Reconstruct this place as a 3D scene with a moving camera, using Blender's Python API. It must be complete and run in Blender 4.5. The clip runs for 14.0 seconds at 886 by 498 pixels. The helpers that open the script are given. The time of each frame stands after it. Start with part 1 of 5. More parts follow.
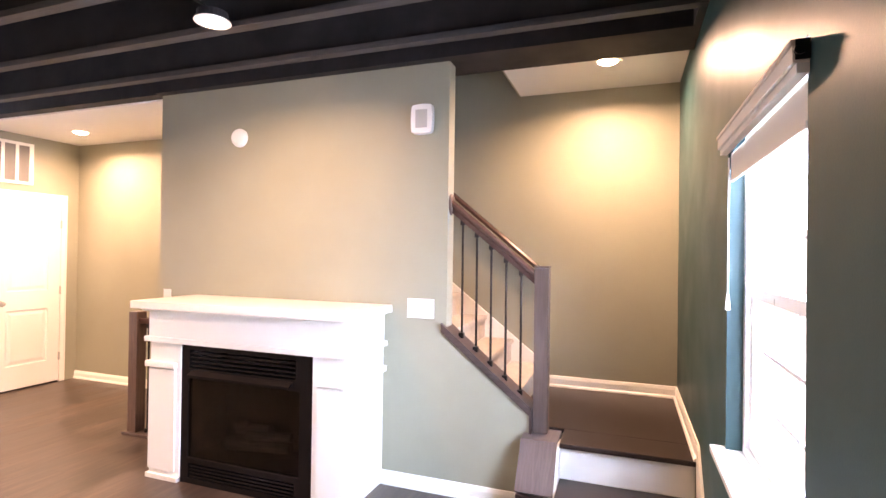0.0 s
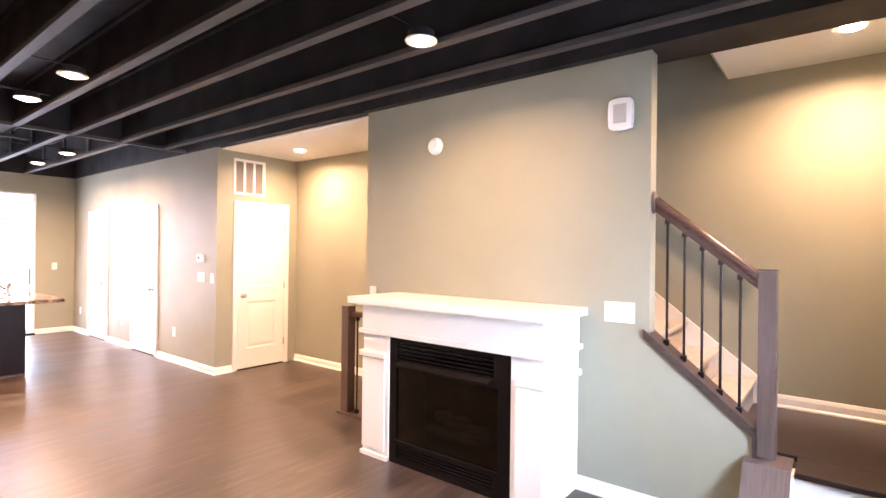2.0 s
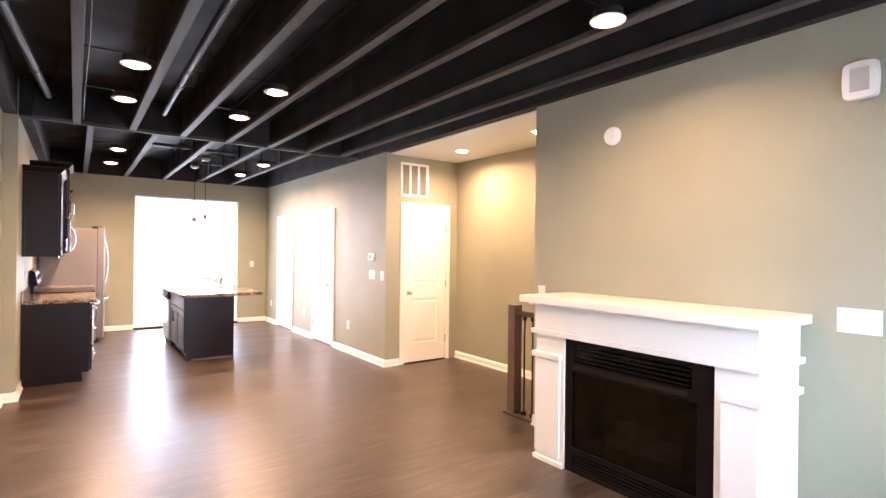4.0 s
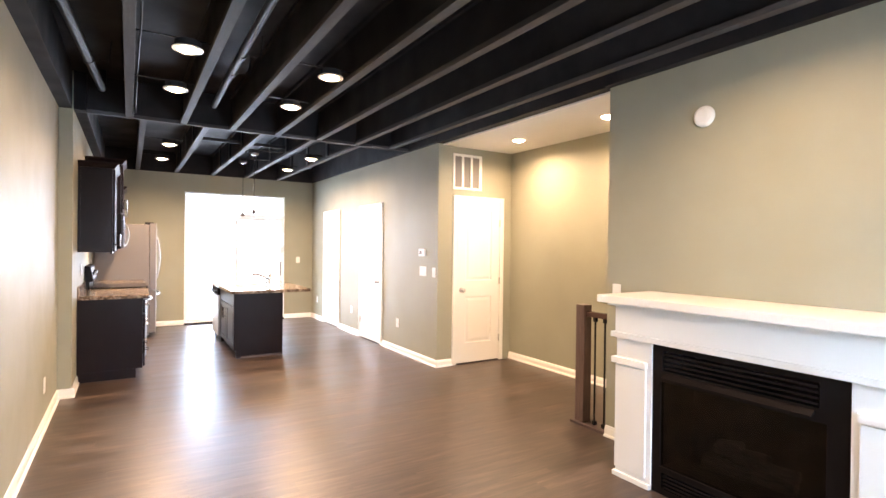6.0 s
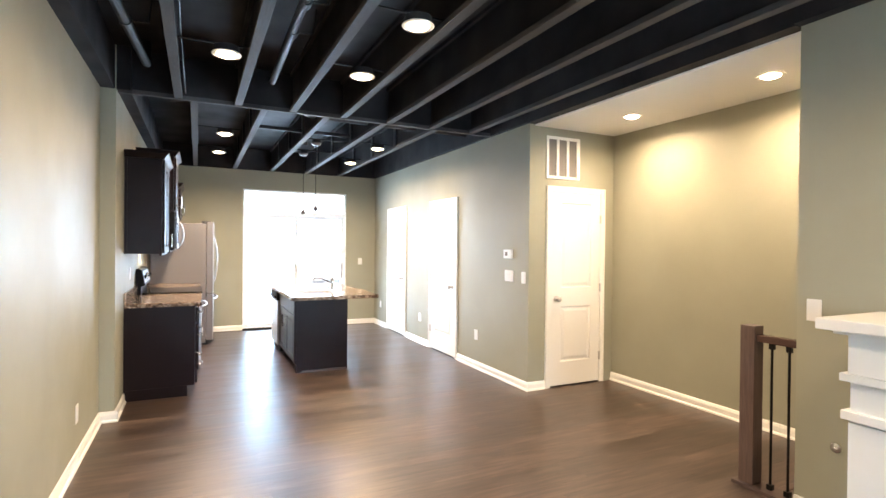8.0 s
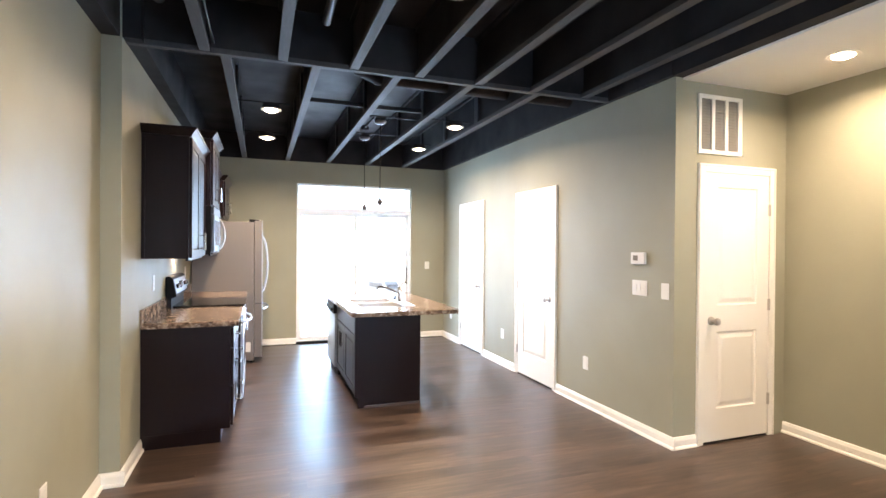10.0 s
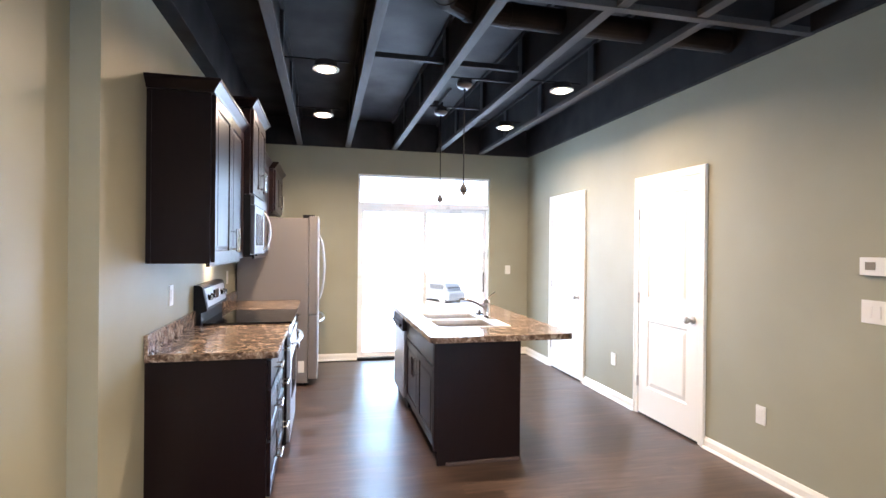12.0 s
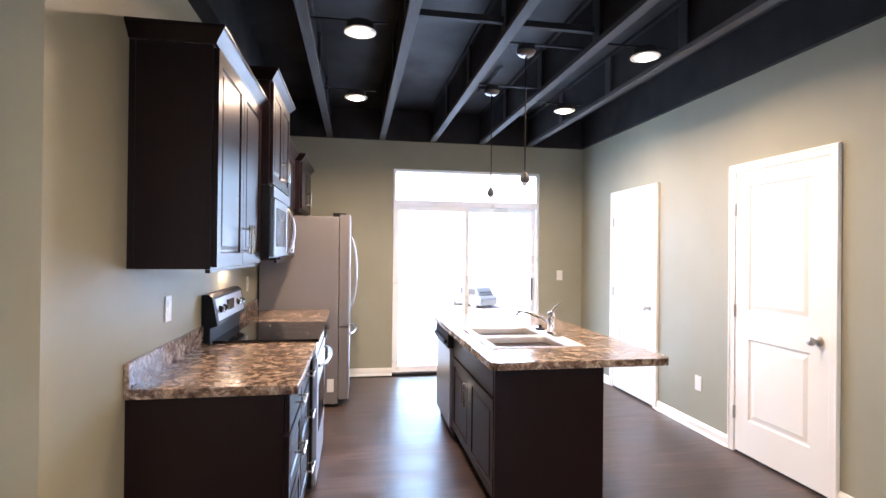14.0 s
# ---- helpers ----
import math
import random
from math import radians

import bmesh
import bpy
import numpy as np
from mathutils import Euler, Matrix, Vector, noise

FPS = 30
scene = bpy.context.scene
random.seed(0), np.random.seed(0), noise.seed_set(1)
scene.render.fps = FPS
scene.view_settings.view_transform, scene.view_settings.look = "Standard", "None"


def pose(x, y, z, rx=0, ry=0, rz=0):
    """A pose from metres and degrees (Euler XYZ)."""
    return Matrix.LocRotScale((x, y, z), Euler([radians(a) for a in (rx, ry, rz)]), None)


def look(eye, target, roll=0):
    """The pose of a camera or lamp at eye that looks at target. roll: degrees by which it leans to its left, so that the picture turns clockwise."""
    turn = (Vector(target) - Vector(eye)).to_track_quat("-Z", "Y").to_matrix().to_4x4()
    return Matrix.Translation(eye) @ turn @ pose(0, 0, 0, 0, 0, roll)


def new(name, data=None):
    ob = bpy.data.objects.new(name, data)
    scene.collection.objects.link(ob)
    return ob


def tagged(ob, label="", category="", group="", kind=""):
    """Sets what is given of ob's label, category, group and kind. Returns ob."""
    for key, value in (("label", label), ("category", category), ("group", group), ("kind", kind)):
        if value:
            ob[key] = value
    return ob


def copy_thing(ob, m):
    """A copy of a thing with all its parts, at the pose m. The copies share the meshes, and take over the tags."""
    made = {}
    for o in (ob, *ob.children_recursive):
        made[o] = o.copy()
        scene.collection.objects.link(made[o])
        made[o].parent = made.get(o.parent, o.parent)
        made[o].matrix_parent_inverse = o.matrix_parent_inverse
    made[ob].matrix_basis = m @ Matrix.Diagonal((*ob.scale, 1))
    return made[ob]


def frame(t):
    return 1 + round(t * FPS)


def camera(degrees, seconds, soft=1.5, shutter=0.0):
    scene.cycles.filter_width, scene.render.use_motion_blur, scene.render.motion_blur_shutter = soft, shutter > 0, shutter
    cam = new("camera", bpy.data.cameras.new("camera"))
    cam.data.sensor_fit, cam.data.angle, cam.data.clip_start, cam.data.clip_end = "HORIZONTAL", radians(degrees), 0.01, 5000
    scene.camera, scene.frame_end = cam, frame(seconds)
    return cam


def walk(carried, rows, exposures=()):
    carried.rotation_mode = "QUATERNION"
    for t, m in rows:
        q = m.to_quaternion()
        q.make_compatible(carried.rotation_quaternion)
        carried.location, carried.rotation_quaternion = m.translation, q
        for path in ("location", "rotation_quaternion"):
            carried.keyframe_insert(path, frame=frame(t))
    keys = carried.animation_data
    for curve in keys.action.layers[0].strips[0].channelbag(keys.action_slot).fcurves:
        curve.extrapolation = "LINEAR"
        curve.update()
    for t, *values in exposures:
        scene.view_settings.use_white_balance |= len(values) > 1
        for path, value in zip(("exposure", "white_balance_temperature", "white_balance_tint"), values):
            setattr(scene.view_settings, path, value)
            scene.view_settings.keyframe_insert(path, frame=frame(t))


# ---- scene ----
cam = camera(82.1, 14.0)
PATH = [
    (0, (-0.965, 0.231, 1.505), (-1.647, 2.112, 1.522), 0.8),
    (0.5, (-0.994, 0.216, 1.515), (-1.787, 2.052, 1.524), 0.7),
    (1, (-1.042, 0.186, 1.515), (-1.981, 1.951, 1.524), 0.7),
    (1.5, (-1.086, 0.159, 1.523), (-2.181, 1.832, 1.527), 0.6),
    (2, (-1.139, 0.126, 1.514), (-2.372, 1.701, 1.52), 0.7),
    (2.5, (-1.203, 0.105, 1.522), (-2.573, 1.563, 1.521), 0.6),
    (3, (-1.258, 0.085, 1.513), (-2.738, 1.431, 1.513), 0.6),
    (3.5, (-1.306, 0.07, 1.501), (-2.871, 1.314, 1.502), 0.6),
    (4, (-1.36, 0.052, 1.482), (-2.981, 1.223, 1.487), 0.7),
    (6.5, (-1.912, 0.064, 1.469), (-3.632, 1.084, 1.457), 0.6),
    (7, (-2.154, 0.117, 1.476), (-3.901, 1.091, 1.466), 0.6),
    (7.5, (-2.434, 0.165, 1.471), (-4.213, 1.079, 1.457), 0.8),
    (8, (-2.729, 0.202, 1.467), (-4.529, 1.072, 1.454), 0.6),
    (10.5, (-4.43, 0.433, 1.464), (-6.332, 1.051, 1.454), 0.6),
    (11, (-4.764, 0.451, 1.462), (-6.682, 1.016, 1.453), 0.7),
    (11.5, (-5.056, 0.456, 1.462), (-6.987, 0.977, 1.458), 0.6),
    (12, (-5.336, 0.481, 1.461), (-7.284, 0.935, 1.454), 0.6),
    (12.5, (-5.594, 0.5, 1.464), (-7.552, 0.904, 1.462), 0.6),
    (13, (-5.792, 0.505, 1.459), (-7.757, 0.874, 1.462), 0.6),
    (13.5, (-5.949, 0.486, 1.456), (-7.917, 0.842, 1.461), 0.7),
    (14, (-6.047, 0.464, 1.444), (-8.018, 0.805, 1.452), 0.6),
]
EXPOSURES = [(0, 3.01, 8600, 48), (2, 3.00, 8700, 46), (4, 2.79, 8750, 40), (7, 2.71, 7700, 25), (8, 2.62, 7350, 21), (12.5, 2.29, 6900, 26), (14, 2.18, 6900, 29)]
walk(cam, [(t, look(eye, target, roll)) for t, eye, target, roll in PATH], EXPOSURES)
SKY_STRENGTH = 0.15
LAMP_POWER, LAMP_COLOR = 7.9, (1.0, 0.835, 0.60)
SLIDER_POWER, WINDOW_POWER, DAY_COLOR = 30.0, 15.5, (0.37, 0.68, 1.0)
DAY_TILT = 16

# ---- world, sun and sky ----
world = bpy.data.worlds.new("sky")
scene.world = world
world.use_nodes = True
wn = world.node_tree.nodes
sky = wn.new("ShaderNodeTexSky")
sky.sky_type, sky.sun_disc = "NISHITA", False
sky.sun_elevation, sky.sun_rotation = radians(52), radians(180)
wn["Background"].inputs["Strength"].default_value = SKY_STRENGTH
world.node_tree.links.new(sky.outputs["Color"], wn["Background"].inputs["Color"])
sun_data = bpy.data.lights.new("sun", "SUN")
sun_data.energy, sun_data.angle, sun_data.color = 5.0, radians(0.5), (1.0, 0.95, 0.88)
sun = new("sun", sun_data)
sun.matrix_world = look((0, -math.cos(radians(52)) * 50, math.sin(radians(52)) * 50), (0, 0, 0))

# ---- plan, in metres ----
X_FAR, X_CLOSET, X_JOG, X_FRONT = -11.97, -7.0, -7.64, -0.61
Y_LEFT, Y_KITCHEN, Y_RIGHT, Y_BACK = -0.51, -0.40, 3.235, 4.36
CEIL, DECK, DRYWALL = 2.72, 3.08, 2.70
T = 0.12


# ---- materials ----
def material(name, color, rough=0.5, metal=0.0, spec=0.5):
    m = bpy.data.materials.new(name)
    m.use_nodes = True
    b = m.node_tree.nodes["Principled BSDF"]
    b.inputs["Base Color"].default_value = (*color, 1)
    b.inputs["Roughness"].default_value = rough
    b.inputs["Metallic"].default_value = metal
    b.inputs["Specular IOR Level"].default_value = spec
    return m


def noise_node(m, scale, detail=4, stretch=(1, 1, 1), rough=0.5, distortion=0.0):
    n, l = m.node_tree.nodes, m.node_tree.links
    geo = n.new("ShaderNodeNewGeometry")
    mp = n.new("ShaderNodeMapping")
    mp.inputs["Scale"].default_value = stretch
    mp.inputs["Location"].default_value = (0.0, 0.0, 0.37)
    tx = n.new("ShaderNodeTexNoise")
    tx.inputs["Scale"].default_value = scale
    tx.inputs["Detail"].default_value = detail
    tx.inputs["Roughness"].default_value = rough
    tx.inputs["Distortion"].default_value = distortion
    l.new(geo.outputs["Position"], mp.inputs["Vector"])
    l.new(mp.outputs["Vector"], tx.inputs["Vector"])
    return tx


def ramp(m, source, stops):
    n, l = m.node_tree.nodes, m.node_tree.links
    r = n.new("ShaderNodeValToRGB")
    while len(r.color_ramp.elements) < len(stops):
        r.color_ramp.elements.new(0.5)
    for e, (p, c) in zip(r.color_ramp.elements, stops):
        e.position = p
        e.color = (*c, 1) if len(c) == 3 else c
    l.new(source, r.inputs["Fac"])
    return r


def bump(m, source, strength, distance=0.002):
    n, l = m.node_tree.nodes, m.node_tree.links
    b = n.new("ShaderNodeBump")
    b.inputs["Strength"].default_value = strength
    b.inputs["Distance"].default_value = distance
    l.new(source, b.inputs["Height"])
    l.new(b.outputs["Normal"], n["Principled BSDF"].inputs["Normal"])


def plug(m, source, socket):
    m.node_tree.links.new(source, m.node_tree.nodes["Principled BSDF"].inputs[socket])


def painted(name, color, rough, spread=0.06, grain=0.25, scale=1.3):
    m = material(name, color, rough)
    big = noise_node(m, scale, 5)
    lo, hi = [tuple(c * k for c in color) for k in (1 - spread, 1 + spread)]
    plug(m, ramp(m, big.outputs["Fac"], [(0.3, lo), (0.7, hi)]).outputs["Color"], "Base Color")
    r = ramp(m, noise_node(m, 3.1, 3).outputs["Fac"], [(0.3, (rough * 0.88,) * 3), (0.7, (min(1, rough * 1.12),) * 3)])
    plug(m, r.outputs["Color"], "Roughness")
    bump(m, noise_node(m, 260, 2).outputs["Fac"], grain, 0.001)
    return m


def wood(name, dark, light, rough, stretch, bump_strength=0.15, scale=9, spec=0.5):
    m = material(name, light, rough, 0, spec)
    grain = noise_node(m, scale, 8, stretch, 0.65, 0.6)
    plug(m, ramp(m, grain.outputs["Fac"], [(0.25, dark), (0.75, light)]).outputs["Color"], "Base Color")
    bump(m, grain.outputs["Fac"], bump_strength, 0.001)
    return m


WALL = painted("greige_wall_paint", (0.316, 0.310, 0.238), 0.50)
WALL.node_tree.nodes["Principled BSDF"].inputs["Specular IOR Level"].default_value = 0.26
TEAL = painted("dark_teal_wall_paint", (0.024, 0.071, 0.073), 0.40)
TEAL.node_tree.nodes["Principled BSDF"].inputs["Specular IOR Level"].default_value = 0.20
WHITE = painted("white_trim_paint", (0.80, 0.78, 0.725), 0.35, 0.02, 0.05)
CEILWHITE = painted("white_ceiling_paint", (0.80, 0.79, 0.76), 0.8, 0.02)
BLACKPAINT = painted("black_ceiling_paint", (0.024, 0.0205, 0.021), 0.62, 0.35, 0.3, 3)
BLACKPAINT.node_tree.nodes["Principled BSDF"].inputs["Specular IOR Level"].default_value = 0.16
BLACKGLOSS = painted("black_gloss_ceiling_paint", (0.017, 0.016, 0.0175), 0.42, 0.25, 0.2, 3)
PIPEPAINT = painted("black_painted_pipe", (0.020, 0.018, 0.018), 0.5, 0.2, 0.2, 6)
# lower flanges: a lighter black than the webs and top flanges
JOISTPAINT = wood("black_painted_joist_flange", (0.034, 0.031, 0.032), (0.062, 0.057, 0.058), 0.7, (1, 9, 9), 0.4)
ESPRESSO = wood("espresso_cabinet_wood", (0.0074, 0.0034, 0.0035), (0.0102, 0.0046, 0.0048), 0.30, (6, 6, 0.5), 0.003, spec=0.22)
STAINED = wood("dark_stained_oak", (0.072, 0.045, 0.038), (0.150, 0.099, 0.084), 0.35, (8, 8, 0.6), 0.2)
LANDWOOD = wood("dark_walnut_landing", (0.018, 0.011, 0.0095), (0.036, 0.022, 0.019), 0.28, (0.7, 6, 6), 0.1, spec=0.4)
STAINED_Y = wood("dark_stained_oak_cap", (0.075, 0.056, 0.053), (0.150, 0.115, 0.108), 0.35, (9, 0.6, 0.6), 0.15)
STAINED_X = wood("dark_stained_oak_rail", (0.05, 0.034, 0.031), (0.115, 0.08, 0.073), 0.3, (0.6, 8, 8), 0.2)
RAILWOOD = wood("reddish_stained_rail", (0.055, 0.029, 0.024), (0.10, 0.055, 0.045), 0.2, (0.6, 8, 8), 0.1)
IRON = material("black_wrought_iron", (0.012, 0.011, 0.011), 0.4, 0.6)
STEEL = material("brushed_stainless_steel", (0.50, 0.485, 0.475), 0.34, 1.0)
bump(STEEL, noise_node(STEEL, 60, 3, (1, 1, 30)).outputs["Fac"], 0.08, 0.0005)
DARKSTEEL = material("dark_stainless_steel", (0.016, 0.016, 0.018), 0.4, 0.0, 0.15)
APPLIANCE = material("smudged_stainless_steel", (0.115, 0.112, 0.112), 0.40, 1.0)
bump(APPLIANCE, noise_node(APPLIANCE, 60, 3, (1, 1, 30)).outputs["Fac"], 0.08, 0.0005)
SOCKETGREY = material("grey_socket", (0.07, 0.072, 0.078), 0.4)
CANOPYMETAL = material("dark_polished_canopy_metal", (0.16, 0.16, 0.17), 0.28, 1.0)
PANELSTEEL = material("satin_control_panel_steel", (0.42, 0.42, 0.44), 0.32, 0.9)
# lining lightened in colour to stand in for the room reflected in the glass
FIREBRICK = painted("lightened_firebox_lining", (0.075, 0.058, 0.052), 0.9, 0.4, 0.5, 9)
FRIDGE_SIDE = painted("grey_appliance_paint", (0.17, 0.155, 0.15), 0.4, 0.02, 0.4)
CHROME = material("polished_chrome", (0.8, 0.8, 0.8), 0.16, 1.0)
BOWLSTEEL = material("brushed_bowl_steel", (0.60, 0.565, 0.53), 0.42, 0.85)
SINKSTEEL = material("satin_sink_steel", (0.72, 0.70, 0.68), 0.45, 0.85)
NICKEL = material("brushed_nickel", (0.5, 0.47, 0.43), 0.38, 0.75)
BLACKGLASS = material("black_ceramic_glass", (0.006, 0.006, 0.007), 0.05)
BLACKMETAL = painted("black_firebox_enamel", (0.0062, 0.0042, 0.0039), 0.5, 0.2, 0.02)
BLACKMETAL.node_tree.nodes["Principled BSDF"].inputs["Specular IOR Level"].default_value = 0.12
BLACKPLASTIC = material("black_plastic", (0.009, 0.009, 0.010), 0.45, 0, 0.12)
MICROGLASS = material("dark_microwave_window", (0.01, 0.01, 0.011), 0.25, 0, 0.3)
PLASTIC = painted("white_plastic", (0.75, 0.74, 0.71), 0.4, 0.01, 0.02)
RUBBER = material("grey_duct_wrap", (0.03, 0.03, 0.033), 0.6)
# log colour raised as well, for that reflection on the fireplace glass
LOGS = wood("charred_ceramic_log", (0.05, 0.043, 0.040), (0.20, 0.17, 0.15), 0.95, (1, 5, 5), 0.8)
FABRIC = painted("cream_roller_fabric", (0.62, 0.58, 0.52), 0.9, 0.03, 0.5)
VINYL = painted("white_window_vinyl", (0.88, 0.88, 0.87), 0.3, 0.01, 0.02)
VINYL.node_tree.nodes["Principled BSDF"].inputs["Transmission Weight"].default_value = 0.12
CONCRETE = painted("sunlit_pale_concrete", (0.42, 0.41, 0.39), 0.9, 0.12, 0.9, 0.6)
GRAVEL = painted("pale_gravel", (0.36, 0.35, 0.32), 0.95, 0.2, 0.9, 0.4)
CARPAINT = material("blue_grey_car_paint", (0.16, 0.20, 0.215), 0.25, 0.1)
CARGLASS = material("sunlit_car_glass", (0.045, 0.058, 0.068), 0.2)
CARWHITE = material("silver_car_paint", (0.8, 0.8, 0.8), 0.35, 0.0)
VENTDARK = material("grey_beige_matte", (0.22, 0.205, 0.18), 0.9)
GRILLE = material("grey_speaker_grille", (0.42, 0.41, 0.38), 0.8)

GLASS = bpy.data.materials.new("clear_glass")
GLASS.use_nodes = True
gn = GLASS.node_tree.nodes
gn.remove(gn["Principled BSDF"])
gb = gn.new("ShaderNodeBsdfGlass")
gb.inputs["IOR"].default_value = 1.45
gb.inputs["Roughness"].default_value = 0.0
GLASS.node_tree.links.new(gb.outputs["BSDF"], gn["Material Output"].inputs["Surface"])


SMOKEGLASS = GLASS.copy()
SMOKEGLASS.name = "smoked_fireplace_glass"
SMOKEGLASS.node_tree.nodes["Glass BSDF"].inputs["Color"].default_value = (0.62, 0.59, 0.57, 1)


def glowing(name, color, strength):
    m = bpy.data.materials.new(name)
    m.use_nodes = True
    n = m.node_tree.nodes
    n.remove(n["Principled BSDF"])
    e = n.new("ShaderNodeEmission")
    e.inputs["Color"].default_value = (*color, 1)
    e.inputs["Strength"].default_value = strength
    m.node_tree.links.new(e.outputs["Emission"], n["Material Output"].inputs["Surface"])
    return m


BULB = glowing("lit_lamp_lens", (1.0, 0.80, 0.55), 14)

# laminate counter: mottled brown, cream and charcoal
COUNTER = material("mottled_brown_laminate", (0.25, 0.18, 0.13), 0.16)
c1 = noise_node(COUNTER, 11, 11, (1.2, 1.0, 1), 0.70, 0.9)
c2 = noise_node(COUNTER, 32, 9, (1.3, 0.9, 1), 0.70, 0.9)
cr1 = ramp(COUNTER, c1.outputs["Fac"], [(0.38, (0.030, 0.020, 0.017)), (0.46, (0.125, 0.076, 0.052)), (0.53, (0.245, 0.165, 0.115)), (0.60, (0.50, 0.40, 0.31))])
cr2 = ramp(COUNTER, c2.outputs["Fac"], [(0.40, (0.014, 0.011, 0.011)), (0.47, (0.12, 0.080, 0.058)), (0.54, (0.23, 0.165, 0.125)), (0.61, (0.58, 0.49, 0.41))])
cm = COUNTER.node_tree.nodes.new("ShaderNodeMix")
cm.data_type = "RGBA"
cm.inputs["Factor"].default_value = 0.5
COUNTER.node_tree.links.new(cr1.outputs["Color"], cm.inputs["A"])
COUNTER.node_tree.links.new(cr2.outputs["Color"], cm.inputs["B"])
plug(COUNTER, cm.outputs["Result"], "Base Color")
bump(COUNTER, c2.outputs["Fac"], 0.08, 0.001)

# floor boards: each board its own tone, grain along the board (y)
PLANK = material("dark_walnut_plank", (0.07, 0.05, 0.042), 0.27, 0, 0.7)
info = PLANK.node_tree.nodes.new("ShaderNodeObjectInfo")


def board_noise(scale, detail, stretch, rough):
    """Noise that starts anew on each board."""
    t = noise_node(PLANK, scale, detail, stretch, rough, 0.2)
    n, l = PLANK.node_tree.nodes, PLANK.node_tree.links
    mp = t.inputs["Vector"].links[0].from_node
    shift = n.new("ShaderNodeVectorMath")
    shift.operation = "SCALE"
    shift.inputs[0].default_value = (37.0, 53.0, 11.0)
    l.new(info.outputs["Random"], shift.inputs["Scale"])
    l.new(shift.outputs["Vector"], mp.inputs["Location"])
    return t


pg = board_noise(5.0, 9, (6.0, 0.55, 1), 0.62)
pr = ramp(PLANK, pg.outputs["Fac"], [(0.24, (0.027, 0.017, 0.0132)), (0.42, (0.042, 0.027, 0.0205)), (0.56, (0.068, 0.0435, 0.033)), (0.74, (0.115, 0.075, 0.057))])
hs = PLANK.node_tree.nodes.new("ShaderNodeHueSaturation")
mr = PLANK.node_tree.nodes.new("ShaderNodeMapRange")
mr.inputs["To Min"].default_value, mr.inputs["To Max"].default_value = 0.68, 1.32
PLANK.node_tree.links.new(info.outputs["Random"], mr.inputs["Value"])
PLANK.node_tree.links.new(mr.outputs["Result"], hs.inputs["Value"])
PLANK.node_tree.links.new(pr.outputs["Color"], hs.inputs["Color"])
plug(PLANK, hs.outputs["Color"], "Base Color")
gloss = PLANK.node_tree.nodes.new("ShaderNodeMapRange")
gloss.inputs["To Min"].default_value, gloss.inputs["To Max"].default_value = 0.27, 0.35
PLANK.node_tree.links.new(info.outputs["Random"], gloss.inputs["Value"])
wear = PLANK.node_tree.nodes.new("ShaderNodeMath")
wear.operation = "MULTIPLY_ADD"
wear.inputs[1].default_value = 0.07
PLANK.node_tree.links.new(pg.outputs["Fac"], wear.inputs[0])
PLANK.node_tree.links.new(gloss.outputs["Result"], wear.inputs[2])
plug(PLANK, wear.outputs["Value"], "Roughness")
GAP = material("floor_joint", (0.02, 0.015, 0.013), 0.7)


# ---- mesh helpers ----
def part(name, bm, mat, parent=None, label="", kind=""):
    me = bpy.data.meshes.new(name)
    bmesh.ops.recalc_face_normals(bm, faces=bm.faces[:])
    bm.to_mesh(me)
    bm.free()
    me.materials.append(mat)
    ob = new(name, me)
    if parent is not None:
        ob.parent = parent
    return tagged(ob, label, "", "", kind)


def add_box(bm, x0, x1, y0, y1, z0, z1, bevel=0.0, seg=2):
    made = bmesh.ops.create_cube(bm, size=1.0)["verts"]
    for v in made:
        v.co = Vector(((x0 + x1) / 2 + v.co.x * (x1 - x0), (y0 + y1) / 2 + v.co.y * (y1 - y0), (z0 + z1) / 2 + v.co.z * (z1 - z0)))
    if bevel:
        edges = list({e for v in made for e in v.link_edges})
        bmesh.ops.bevel(bm, geom=edges, offset=bevel, segments=seg, profile=0.7, affect="EDGES")
    return bm


def boxes(rows, bevel=0.0):
    bm = bmesh.new()
    for r in rows:
        add_box(bm, *r[:6], bevel=bevel if len(r) < 7 else r[6])
    return bm


def add_rod(bm, a, b, r0, r1=None, seg=12, ends=True):
    a, b = Vector(a), Vector(b)
    d = b - a
    m = Matrix.Translation((a + b) / 2) @ d.to_track_quat("Z", "Y").to_matrix().to_4x4()
    bmesh.ops.create_cone(bm, cap_ends=ends, segments=seg, radius1=r0, radius2=r0 if r1 is None else r1, depth=d.length, matrix=m)
    return bm


def add_lathe(bm, profile, centre, seg=20):
    rings = []
    for r, z in profile:
        rings.append([bm.verts.new((centre[0] + r * math.cos(2 * math.pi * i / seg), centre[1] + r * math.sin(2 * math.pi * i / seg), centre[2] + z)) for i in range(seg)])
    for p, q in zip(rings, rings[1:]):
        for i in range(seg):
            bm.faces.new((p[i], p[(i + 1) % seg], q[(i + 1) % seg], q[i]))
    for ring in (rings[0], rings[-1]):
        bm.faces.new(ring)
    return bm


def add_tube(bm, points, r, seg=8):
    for a, b in zip(points, points[1:]):
        add_rod(bm, a, b, r, seg=seg)
    return bm


def add_profile(bm, profile, a, b, axis):
    """Sweep a closed profile of (out, up) straight along axis from a to b; out is given by the caller's mapping."""
    rings = []
    for s in (a, b):
        rings.append([bm.verts.new(axis(s, o, u)) for o, u in profile])
    n = len(profile)
    for i in range(n):
        bm.faces.new((rings[0][i], rings[0][(i + 1) % n], rings[1][(i + 1) % n], rings[1][i]))
    bm.faces.new(rings[0])
    bm.faces.new(rings[1])
    return bm


